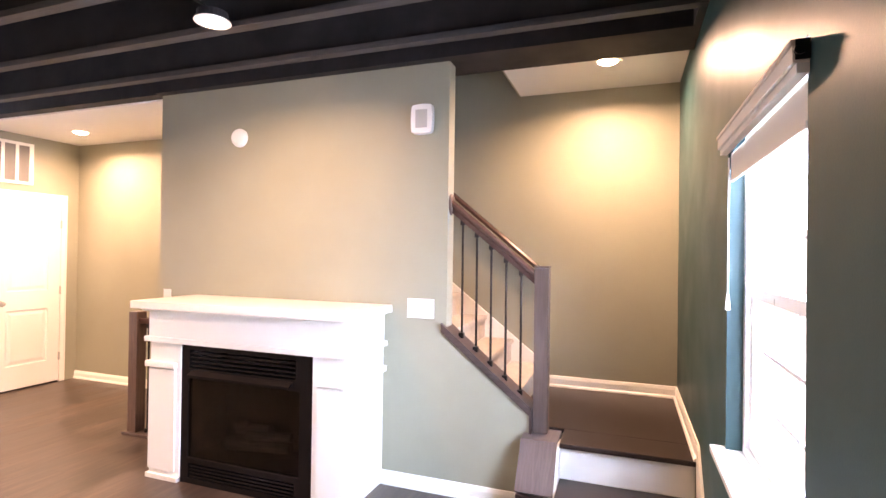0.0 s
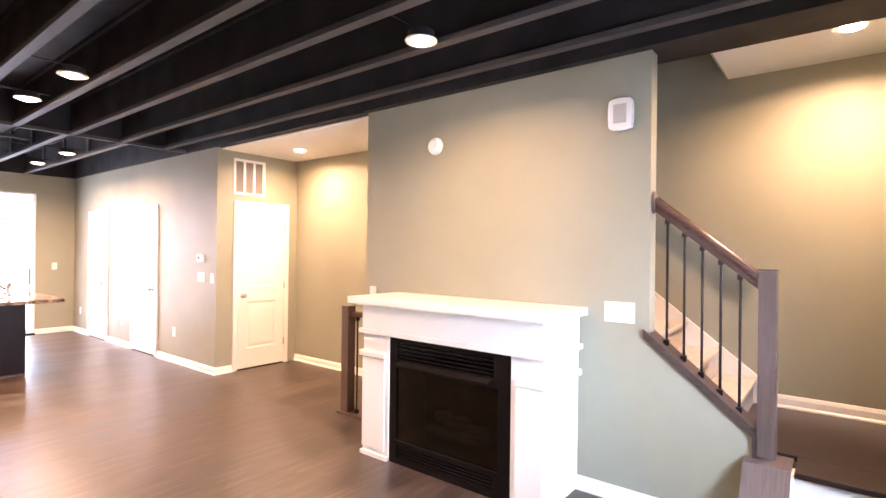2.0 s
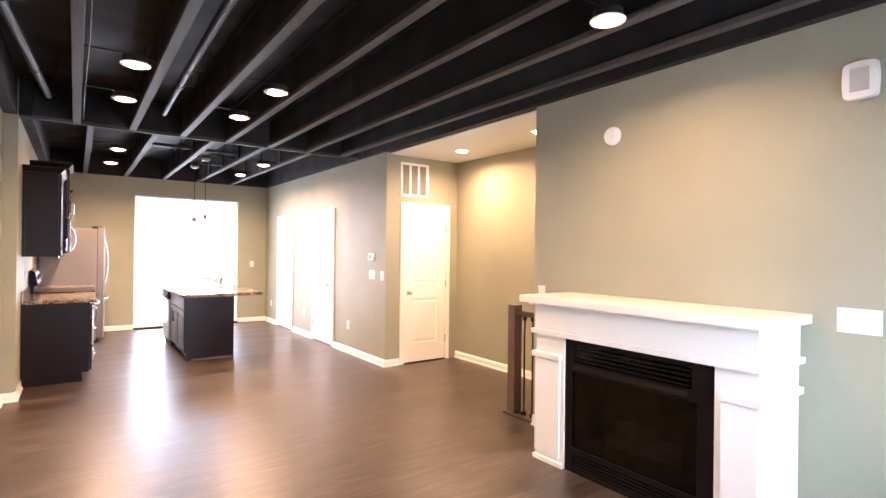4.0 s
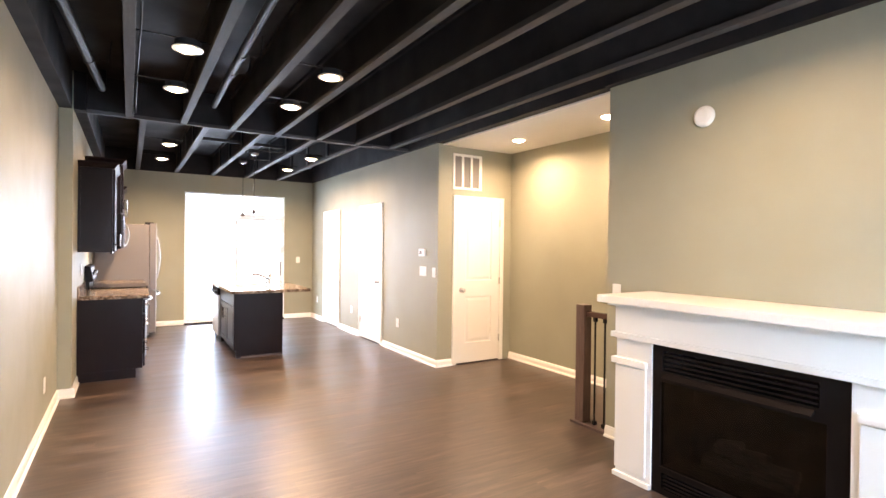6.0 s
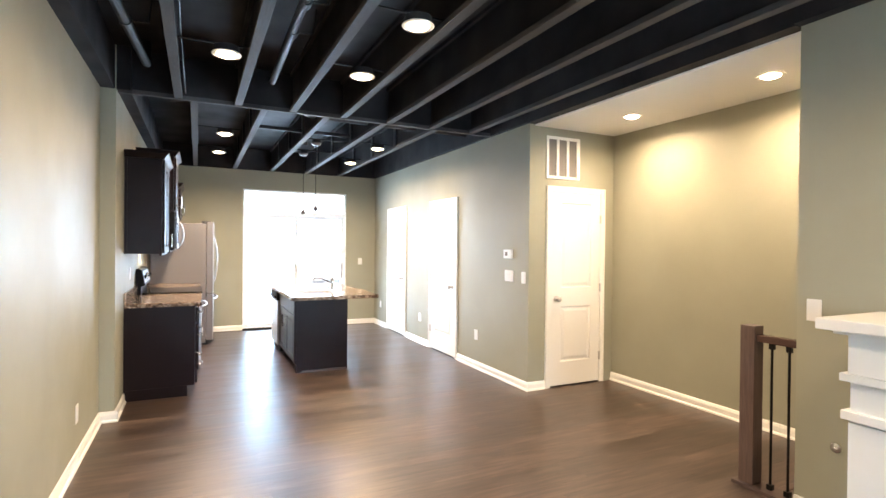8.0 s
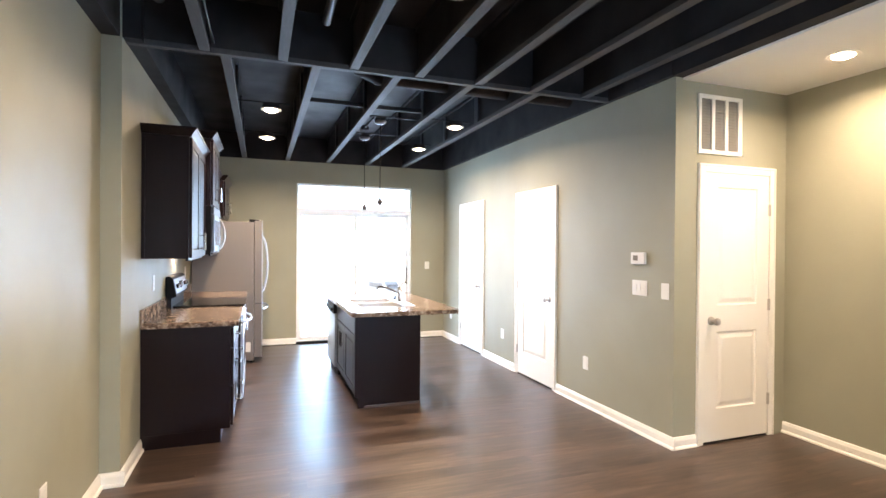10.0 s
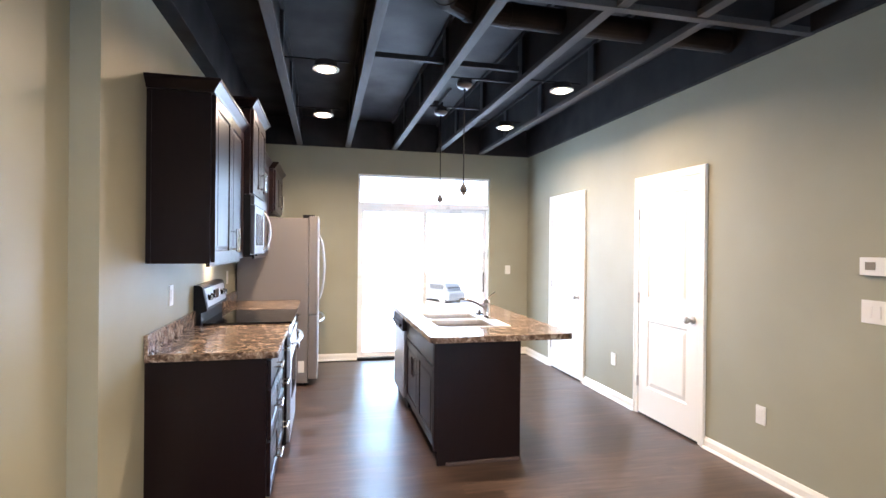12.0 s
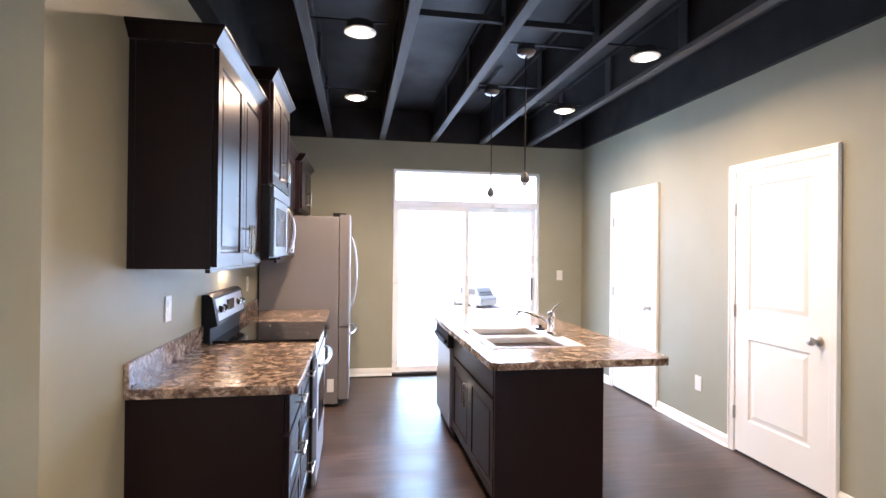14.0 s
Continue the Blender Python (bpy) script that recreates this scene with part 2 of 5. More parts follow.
def add_slab_with_holes(bm, us, vs, solid, a, b, place):
    """A slab of cells on the grid us x vs between depths a and b; solid(i, j) tells which stand. place maps (u, v, depth)."""
    cache = {}

    def vert(i, j, d):
        if (i, j, d) not in cache:
            cache[(i, j, d)] = bm.verts.new(place(us[i], vs[j], (a, b)[d]))
        return cache[(i, j, d)]

    nu, nv = len(us) - 1, len(vs) - 1

    def is_solid(i, j):
        return 0 <= i < nu and 0 <= j < nv and solid(i, j)

    for i in range(nu):
        for j in range(nv):
            if not is_solid(i, j):
                continue
            for d in (0, 1):
                bm.faces.new([vert(*c, d) for c in ((i, j), (i + 1, j), (i + 1, j + 1), (i, j + 1))])
            for (di, dj), (p, q) in {(-1, 0): ((i, j), (i, j + 1)), (1, 0): ((i + 1, j), (i + 1, j + 1)), (0, -1): ((i, j), (i + 1, j)), (0, 1): ((i, j + 1), (i + 1, j + 1))}.items():
                if not is_solid(i + di, j + dj):
                    bm.faces.new((vert(*p, 0), vert(*q, 0), vert(*q, 1), vert(*p, 1)))
    return bm


def slab_holes(u0, u1, v0, v1, holes, a, b, place, bm=None):
    bm = bm or bmesh.new()
    us = sorted({u0, u1, *[h[0] for h in holes], *[h[1] for h in holes]})
    vs = sorted({v0, v1, *[h[2] for h in holes], *[h[3] for h in holes]})

    def solid(i, j):
        u, v = (us[i] + us[i + 1]) / 2, (vs[j] + vs[j + 1]) / 2
        return not any(h[0] < u < h[1] and h[2] < v < h[3] for h in holes)

    return add_slab_with_holes(bm, us, vs, solid, a, b, place)


def wall_along_x(name, x0, x1, z0, z1, ya, yb, holes=(), mat=WALL, label="greige painted drywall wall"):
    return part(name, slab_holes(x0, x1, z0, z1, holes, ya, yb, lambda u, v, d: (u, d, v)), mat, None, label, "structure")


def wall_along_y(name, y0, y1, z0, z1, xa, xb, holes=(), mat=WALL, label="greige painted drywall wall"):
    return part(name, slab_holes(y0, y1, z0, z1, holes, xa, xb, lambda u, v, d: (d, u, v)), mat, None, label, "structure")


def loft_rects(bm, x0, x1, z0, z1, steps):
    """Nested rectangles facing -y, each (inset, y), closed by the last."""
    rings = [[bm.verts.new(p) for p in ((x0 + i, y, z0 + i), (x1 - i, y, z0 + i), (x1 - i, y, z1 - i), (x0 + i, y, z1 - i))] for i, y in steps]
    for p, q in zip(rings, rings[1:]):
        for i in range(4):
            bm.faces.new((p[i], p[(i + 1) % 4], q[(i + 1) % 4], q[i]))
    bm.faces.new(rings[-1])


def panelled(x0, x1, z0, z1, yf, thick, panels, raised=True, depth=0.009, rim=0.02):
    """A slab facing -y whose panels are sunk with sloped edges and a raised field."""
    bm = slab_holes(x0, x1, z0, z1, panels, yf, yf + thick, lambda u, v, d: (u, d, v))
    for a, b, c, d in panels:
        steps = [(0, yf), (rim * 0.4, yf + depth), (rim, yf + depth)]
        if raised:
            steps += [(rim * 2.2, yf + depth * 0.3), (rim * 2.3, yf + depth * 0.25)]
        loft_rects(bm, a, b, c, d, steps)
    return bm


def thing(name, m, label, category, group="", kind=""):
    ob = new(name)
    ob.empty_display_size = 0.1
    ob.matrix_world = m
    return tagged(ob, label, category, group, kind)


# ---- structure ----
SLIDER = (0.90, 2.68, 0.0, 2.40)
WINDOWS = [(1.50, 2.40, 0.77, 1.98), (0.10, 1.06, 0.77, 1.98)]
UP = 5.4
FP0, FP1, STAIR_X = -4.44, -2.03, -1.47
part("floor", slab_holes(X_FAR, X_FRONT, Y_LEFT - T, Y_BACK, [(-4.60, -2.3, 3.36, Y_BACK)], -0.25, -0.012, lambda u, v, d: (u, v, d)), GAP, None, "dark subfloor under walnut boards", "structure")
wall_along_x("wall_left", X_JOG, X_FRONT, -0.25, DECK, Y_LEFT - T, Y_LEFT)
wall_along_x("wall_kitchen", X_FAR, X_JOG, -0.25, DECK, Y_LEFT - T, Y_KITCHEN)
wall_along_y("wall_far", Y_LEFT - T, Y_RIGHT + T, -0.25, DECK, X_FAR - 0.16, X_FAR, [SLIDER])
wall_along_x("wall_right", X_FAR, X_CLOSET - T, -0.25, DECK, Y_RIGHT, Y_RIGHT + T)
wall_along_y("wall_closet", Y_RIGHT, Y_BACK, -0.25, DECK, X_CLOSET - T, X_CLOSET)
wall_along_x("wall_back", X_CLOSET - T, X_FRONT, -2.9, UP, Y_BACK, Y_BACK + T)
wall_along_y("wall_front", Y_LEFT - T, Y_BACK + T, -0.25, UP, X_FRONT, X_FRONT + 0.16, WINDOWS, TEAL, "dark teal painted drywall wall with two windows")


def knee_wall():
    bm = bmesh.new()
    outline = [(FP0, -2.9), (-1.50, -2.9), (-1.50, 0.56), (FP1, 1.02), (FP1, CEIL), (FP0, CEIL)]
    faces = [[bm.verts.new((x, y, z)) for x, z in outline] for y in (3.25, 3.36)]
    for f in faces:
        bm.faces.new(f)
    for i in range(len(outline)):
        j = (i + 1) % len(outline)
        bm.faces.new((faces[0][i], faces[0][j], faces[1][j], faces[1][i]))
    return bm


part("wall_fireplace", knee_wall(), WALL, None, "greige painted drywall wall with sloped stair cut", "structure")
# header over the hall and the stair
part("header_stair", boxes([(FP0, X_FRONT, 3.18, 3.52, CEIL, DECK)]), BLACKPAINT, None, "black painted header beam", "structure")
part("header_hall", boxes([(X_CLOSET, FP0, 3.20, 3.30, CEIL - 0.005, DECK)]), BLACKPAINT, None, "black painted header beam", "structure")
part("ceiling_hall", boxes([(X_CLOSET, FP0 + 0.12, 3.30, Y_BACK, DRYWALL, DECK)]), CEILWHITE, None, "white drywall ceiling", "structure")
part("ceiling_stair", boxes([(-1.80, X_FRONT, 3.52, Y_BACK, 2.80, DECK)]), CEILWHITE, None, "white drywall ceiling", "structure")
part("ceiling_upper", boxes([(FP0, X_FRONT, 3.3, Y_BACK + T, UP, UP + 0.1)]), CEILWHITE, None, "white drywall ceiling", "structure")
part("wall_upper", boxes([(FP0, X_FRONT, 3.40, 3.52, DECK, UP), (FP0, FP0 + T, 3.52, Y_BACK, DECK, UP)]), WALL, None, "greige painted drywall wall", "structure")
part("wall_stair_end", boxes([(-1.812, -1.801, 3.52, Y_BACK, 2.80, DECK)]), WALL, None, "greige painted drywall edge", "structure")
part("ceiling", boxes([(X_FAR, X_FRONT, Y_LEFT - T, Y_RIGHT + 0.2, DECK, DECK + 0.1)]), BLACKPAINT, None, "black painted subfloor deck above open joists", "structure")


def joist(y, x0, x1, stiff=False):
    t = thing("ceiling_joist", pose((x0 + x1) / 2, y, CEIL), "black painted engineered wood joist of the open ceiling", "ceiling joist", "open ceiling joists", "structure")
    h = (x1 - x0) / 2
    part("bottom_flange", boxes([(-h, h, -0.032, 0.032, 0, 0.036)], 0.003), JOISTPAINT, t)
    part("web", boxes([(-h, h, -0.006, 0.006, 0.036, 0.33)]), BLACKPAINT, t)
    if stiff:
        for k in range(3):
            x = -h + (x1 - x0) * (0.25 + 0.22 * k) + 0.05 * k
            for side in (-1, 1):
                part("web_stiffener", boxes([(x - 0.045, x + 0.045, *sorted((side * 0.0065, side * 0.028)), 0.037, 0.329)], 0.002), BLACKGLOSS, t)
    part("top_flange", boxes([(-h, h, -0.032, 0.032, 0.33, DECK - CEIL - 0.002)]), BLACKPAINT, t)


X_BEAM = -7.74
for k in range(1, 8):
    joist(-0.435 + 0.483 * k, X_BEAM + 0.03, X_FRONT - 0.003)
for k in range(1, 6):
    joist(-0.42 + 0.59 * k, X_FAR + 0.003, X_BEAM - 0.03, True)
part("ceiling_beam", boxes([(X_BEAM - 0.022, X_BEAM + 0.022, Y_LEFT, Y_RIGHT, CEIL + 0.032, DECK)], 0.002), BLACKPAINT, None, "black painted cross beam", "structure")
part("beam_flange", boxes([(X_BEAM - 0.024, X_BEAM + 0.024, Y_LEFT + 0.001, Y_RIGHT - 0.001, CEIL - 0.004, CEIL + 0.0315)], 0.002), JOISTPAINT, None, "lighter black lower flange of the cross beam", "structure")

part("rim_board_left", boxes([(X_JOG, X_FRONT, Y_LEFT, Y_LEFT + 0.10, CEIL, DECK - 0.002), (X_FAR, X_JOG, Y_KITCHEN, Y_KITCHEN + 0.10, CEIL, DECK - 0.002)], 0.003), BLACKPAINT, None, "black painted rim board", "structure")
part("rim_board_right", boxes([(X_FAR + 0.04, X_CLOSET, Y_RIGHT - 0.04, Y_RIGHT, CEIL, DECK - 0.002)]), BLACKPAINT, None, "black painted rim board", "structure")
part("rim_board_far", boxes([(X_FAR, X_FAR + 0.04, Y_KITCHEN + 0.1, Y_RIGHT, CEIL, DECK - 0.002)]), BLACKPAINT, None, "black painted rim board", "structure")
part("rim_board_front", boxes([(X_FRONT - 0.04, X_FRONT, Y_LEFT + 0.1, 3.18, CEIL, DECK - 0.002)]), BLACKPAINT, None, "black painted rim board", "structure")


def run(name, points, r, label, mat=BLACKPAINT, seg=12):
    t = thing(name, pose(*points[0]), label, name.replace("_", " "))
    o = Vector(points[0])
    part("tube", add_tube(bmesh.new(), [Vector(p) - o for p in points], r, seg), mat, t)
    return t


for points, r, sleeves, label in (([(-3.9, 0.735, 2.86), (-5.9, 0.75, 2.86), (-7.32, 0.775, 2.86)], 0.028, (-5.72, -6.18), "black painted waste pipe with sleeves between ceiling joists"),
                                  ([(-4.2, -0.38, 2.90), (-7.43, -0.17, 2.90), (-7.47, -0.17, DECK)], 0.034, (-5.2, -6.6), "black painted water pipe along long wall")):
    pipe = run("drain_pipe", points, r, label, PIPEPAINT)
    o = Vector(points[0])
    for x in sleeves:
        k = (x - points[0][0]) / (points[-2 if points[-1][2] > 3 else -1][0] - points[0][0])
        q = o.lerp(Vector(points[-2 if points[-1][2] > 3 else -1]), k) - o
        part("sleeve", add_rod(bmesh.new(), q - Vector((0.035, 0, 0)), q + Vector((0.035, 0, 0)), r + 0.007, seg=14), PIPEPAINT, pipe)
        part("hanger", add_tube(bmesh.new(), [q + Vector((0, r, 0)), q + Vector((0, 0.13, 0.01)), q + Vector((0, 0.15, 0.18))], 0.006, 6), PIPEPAINT, pipe)
run("ceiling_cable", [(-1.2, 0.105, 2.78), (-3.0, 0.10, 2.80), (-5.2, 0.108, 2.76), (-6.4, 0.10, 2.79), (-7.69, 0.10, 2.77)], 0.007, "black painted cable stapled along joist", seg=6)
for k in range(2, 4):
    y = -0.42 + 0.59 * k
    bl = thing("joist_blocking", pose(-8.95 - 0.02 * k, y + 0.295, CEIL + 0.09), "black painted wood blocking between ceiling joists", "joist blocking", "joist blocking boards")
    part("board", boxes([(-0.019, 0.019, -0.286, 0.286, 0, 0.038)], 0.003), BLACKPAINT, bl)


def duct(points, r, label):
    t = thing("air_duct", pose(*points[0]), label, "air duct")
    pts = [Vector(p) - Vector(points[0]) for p in points]
    for p, q in zip(pts, pts[1:]):
        d = (q - p).normalized()
        part("duct_section", add_rod(bmesh.new(), p - d * 0.01, q + d * 0.01, r, seg=20), BLACKPAINT, t)
        part("collar", add_rod(bmesh.new(), q - d * 0.03, q + d * 0.012, r + 0.004, seg=20), BLACKPAINT, t)


duct([(-7.80, 1.10, 2.97), (-8.05, 1.08, 2.95), (-8.22, 1.16, 2.92), (-8.30, 1.32, 2.90), (-8.32, 1.6, 2.90), (-8.33, 3.19, 2.90)], 0.075, "black painted round air duct above joists")
duct([(-7.80, 2.70, 2.93), (-9.0, 2.71, 2.93), (-10.2, 2.72, 2.93), (-10.5, 2.72, 2.97)], 0.09, "black painted round duct along joist bay")
for k, (x, y) in enumerate([(-4.3, 1.7), (-4.7, 1.22), (-6.9, 2.2), (-3.7, 0.3), (-5.9, 2.7), (-10.9, 1.7), (-11.2, 2.2), (-2.2, 1.7)]):
    b = thing("junction_box", pose(x, y, DECK - 0.002), "black painted junction box under the deck", "junction box", "ceiling junction boxes")
    part("box", boxes([(-0.05, 0.05, -0.05, 0.05, -0.055, 0.0)], 0.004), BLACKPAINT, b)
    part("conduit", add_rod(bmesh.new(), (0.05, 0, -0.03), (0.6, 0.0, -0.03), 0.011, seg=8), BLACKPAINT, b)

# ---- baseboards ----
BASE = [(0, 0), (0.014, 0), (0.014, 0.060), (0.010, 0.072), (0.006, 0.083), (0, 0.086)]


def baseboard(runs, z=0.0, name="baseboard"):
    bm = bmesh.new()
    for axis, fixed, out, a, b in runs:
        if axis == "x":
            add_profile(bm, BASE, a, b, lambda s, o, u: (s, fixed + out * o, z + u))
            add_profile(bm, [(0.014, 0), (0.027, 0), (0.026, 0.010), (0.020, 0.017), (0.014, 0.019)], a, b, lambda s, o, u: (s, fixed + out * o, z + u))
        else:
            add_profile(bm, BASE, a, b, lambda s, o, u: (fixed + out * o, s, z + u))
            add_profile(bm, [(0.014, 0), (0.027, 0), (0.026, 0.010), (0.020, 0.017), (0.014, 0.019)], a, b, lambda s, o, u: (fixed + out * o, s, z + u))
    return part(name, bm, WHITE, None, "white painted baseboard with quarter round", "structure")


D2, D3 = (-9.43, -8.55), (-11.22, -10.34)
CD = (3.445, 4.23)
baseboard([("x", Y_LEFT, 1, X_JOG, X_FRONT), ("y", X_JOG, 1, Y_LEFT, Y_KITCHEN + 0.027), ("x", Y_KITCHEN, 1, -8.18, X_JOG + 0.0),
           ("x", Y_KITCHEN, 1, X_FAR, -11.72), ("y", X_FAR, 1, Y_KITCHEN, SLIDER[0] - 0.0), ("y", X_FAR, 1, SLIDER[1], Y_RIGHT),
           ("x", Y_RIGHT, -1, X_FAR, D3[0]), ("x", Y_RIGHT, -1, D3[1], D2[0]), ("x", Y_RIGHT, -1, D2[1], X_CLOSET + 0.027),
           ("y", X_CLOSET, 1, Y_RIGHT, CD[0]), ("x", Y_BACK, -1, X_CLOSET, -4.62),
           ("x", 3.25, -1, FP0, -3.96), ("x", 3.25, -1, -2.47, -1.50), ("y", X_FRONT, -1, Y_LEFT, 2.66)])


# ---- doors ----
def panel_door(name, m, w, label, hinge_left):
    """Facing -y, its casing's outer width w, origin at the floor in the middle."""
    t = thing(name, m, label, "door", "", "structure")
    h, c = w / 2, 0.062
    bm = boxes([(-h, -h + c, -0.018, 0, 0, 2.10), (h - c, h, -0.018, 0, 0, 2.10), (-h + c, h - c, -0.018, 0, 2.10 - c, 2.10)], 0.004)
    bm2 = boxes([(-h + 0.004, -h + 0.018, -0.024, -0.016, 0, 2.096), (h - 0.018, h - 0.004, -0.024, -0.016, 0, 2.096), (-h + 0.018, h - 0.018, -0.024, -0.016, 2.082, 2.096)], 0.003)
    part("casing", bm, WHITE, t)
    part("casing_band", bm2, WHITE, t)
    a, b = -h + c + 0.004, h - c - 0.004
    s = 0.125
    part("door_leaf", panelled(a, b, 0.018, 2.035, -0.012, 0.010, [(a + s, b - s, 0.26, 0.84), (a + s, b - s, 1.04, 1.93)], True, 0.009, 0.022), WHITE, t)
    # solid dark strip stands in for the shade below the leaf
    part("gap_shade_strip", boxes([(a, b, -0.006, -0.001, 0.0, 0.018)]), GAP, t, "dark strip for the shade in the gap under the door")
    side = -1 if hinge_left else 1
    for z in (0.29, 1.03, 1.77):
        x = side * (h - c - 0.002)
        part("hinge", add_rod(boxes([(x - 0.011, x + 0.011, -0.0145, -0.010, z - 0.045, z + 0.045)]), (x, -0.022, z - 0.045), (x, -0.022, z + 0.045), 0.006, seg=8), NICKEL, t, "satin nickel hinge")
    kx = -side * (h - c - 0.068)
    knob = bmesh.new()
    add_lathe(knob, [(0.001, 0), (0.032, 0.001), (0.031, 0.008), (0.012, 0.014), (0.011, 0.034), (0.022, 0.042), (0.028, 0.055), (0.024, 0.068), (0.010, 0.073), (0.001, 0.074)], (0, 0, 0), 18)
    for v in knob.verts:
        v.co = Vector((kx + v.co.x, -0.012 - v.co.z, 0.925 + v.co.y))
    part("door_knob", knob, NICKEL, t, "satin nickel round knob")
    return t


panel_door("door_1", pose(sum(D2) / 2, Y_RIGHT, 0), D2[1] - D2[0], "white two panel interior door, closed, in greige wall", True)
panel_door("door_2", pose(sum(D3) / 2, Y_RIGHT, 0), D3[1] - D3[0], "white two panel interior door, closed, near sliding door", True)
panel_door("door_3", pose(X_CLOSET, sum(CD) / 2, 0, 0, 0, 90), CD[1] - CD[0], "white two panel closet door, closed, below air return grille", False)


# ---- sliding patio door with transom ----
def sliding_door():
    y0, y1, z1 = SLIDER[0], SLIDER[1], SLIDER[3]
    t = thing("door_4", pose(X_FAR, (y0 + y1) / 2, 0), "white vinyl sliding patio door with transom, closed", "patio door", "", "structure")
    w = (y1 - y0) / 2
    part("frame", slab_holes(-w, w, 0.0, z1, [(-w + 0.025, w - 0.025, 0.03, 1.97), (-w + 0.03, w - 0.03, 2.04, z1 - 0.03)], -0.14, -0.03, lambda u, v, d: (d, u, v)), VINYL, t)
    for k, (a, b, x) in enumerate([(-w + 0.025, 0.025, -0.07), (-0.025, w - 0.025, -0.12)]):
        p = part("sash", slab_holes(a, b, 0.03, 1.97, [(a + 0.05, b - 0.05, 0.085, 1.915)], x - 0.018, x + 0.018, lambda u, v, d: (d, u, v)), VINYL, t)
        g = part("pane", boxes([(x - 0.003, x + 0.003, a + 0.045, b - 0.045, 0.08, 1.92)]), GLASS, p)
        g.visible_shadow = False
    g = part("pane", boxes([(-0.1, -0.094, -w + 0.025, w - 0.025, 2.035, z1 - 0.025)]), GLASS, t)
    g.visible_shadow = False
    part("door_handle", boxes([(-0.122 + 0.02, -0.122 + 0.05, w - 0.062, w - 0.052, 0.85, 1.12)], 0.006), BLACKPLASTIC, t, "dark pull handle")
    part("threshold", boxes([(-0.14, 0.03, -w, w, -0.01, 0.022)], 0.006), DARKSTEEL, t, "dark metal door threshold")


sliding_door()


# ---- front windows ----
def sash_window(name, y0, y1, z0, z1, label):
    t = thing(name, pose(X_FRONT, (y0 + y1) / 2, z0), label, "window", "", "structure")
    w, h = (y1 - y0) / 2, z1 - z0
    part("window_frame", slab_holes(-w, w, 0.0, h, [(-w + 0.04, w - 0.04, 0.04, h - 0.04)], 0.055, 0.158, lambda u, v, d: (d, u, v)), VINYL, t)
    part("window_sill", boxes([(-0.05, 0.055, -w - 0.04, w + 0.04, -0.012, 0.014)], 0.005), WHITE, t)
    part("window_apron", boxes([(-0.017, -0.001, -w - 0.02, w + 0.02, -0.085, -0.013)], 0.003), WHITE, t)
    mid = h * 0.5
    for a, b, x in ((0.04, mid + 0.02, 0.085), (mid - 0.02, h - 0.04, 0.118)):
        s = part("sash", slab_holes(-w + 0.04, w - 0.04, a, b, [(-w + 0.08, w - 0.08, a + 0.04, b - 0.04)], x - 0.014, x + 0.014, lambda u, v, d: (d, u, v)), VINYL, t)
        g = part("pane", boxes([(x - 0.003, x + 0.003, -w + 0.075, w - 0.075, a + 0.035, b - 0.035)]), GLASS, s)
        g.visible_shadow = False
        for k in (1, 2):
            y = -w + 0.08 + k * (2 * w - 0.16) / 3
            part("muntin", boxes([(x - 0.008, x - 0.0035, y - 0.006, y + 0.006, a + 0.04, b - 0.04)]), VINYL, s)
            z = a + 0.04 + k * (b - a - 0.08) / 3
            part("muntin", boxes([(x - 0.009, x - 0.0045, -w + 0.08, w - 0.08, z - 0.006, z + 0.006)]), VINYL, s)
    return t


sash_window("window_1", *WINDOWS[0], "white vinyl double hung window beside the stair landing")
# window_2 stays out of view, assumed and added to let daylight in
sash_window("window_2", *WINDOWS[1], "white vinyl double hung window in the front wall")


def roller_shade(y0, y1, z, group):
    t = thing("roller_shade", pose(X_FRONT, (y0 + y1) / 2, z), "cream fabric roller shade, rolled up, over front window", "window shade", group)
    w = (y1 - y0) / 2
    part("valance", boxes([(-0.034, -0.001, -w - 0.02, w + 0.02, 0.030, 0.070), (-0.038, -0.001, -w - 0.022, w + 0.022, 0.066, 0.080), (-0.026, -0.001, -w - 0.018, w + 0.018, 0.008, 0.031)], 0.004), FABRIC, t)
    part("roll", add_rod(bmesh.new(), (0.026, -w + 0.02, -0.002), (0.026, w - 0.02, -0.002), 0.020, seg=18), FABRIC, t)
    part("fabric", boxes([(0.006, 0.008, -w + 0.02, w - 0.02, -0.085, 0.0)]), FABRIC, t)
    part("hem_bar", boxes([(0.002, 0.012, -w + 0.02, w - 0.02, -0.100, -0.083)], 0.003), FABRIC, t)
    for s in (-1, 1):
        part("bracket", add_rod(boxes([(-0.030, -0.002, *sorted((s * (w + 0.0225), s * (w + 0.026))), 0.035, 0.078)], 0.001), (-0.022, s * (w + 0.0225), 0.055), (-0.022, s * (w + 0.031), 0.055), 0.011, seg=14), IRON, t, "black metal bracket")
        part("roll_mount", boxes([(0.008, 0.044, *sorted((s * (w - 0.018), s * (w - 0.002))), -0.045, 0.018)], 0.002), IRON, t, "black metal roll mount")
    part("pull_cord", add_rod(bmesh.new(), (-0.003, w - 0.03, -0.52), (-0.003, w - 0.03, -0.01), 0.003, seg=6), PLASTIC, t)
    part("cord_tassel", add_rod(bmesh.new(), (-0.003, w - 0.03, -0.575), (-0.003, w - 0.03, -0.52), 0.010, 0.006, seg=10), PLASTIC, t)


roller_shade(*WINDOWS[0][:2], 1.885, "roller shades of the front windows")
roller_shade(*WINDOWS[1][:2], 1.885, "roller shades of the front windows")

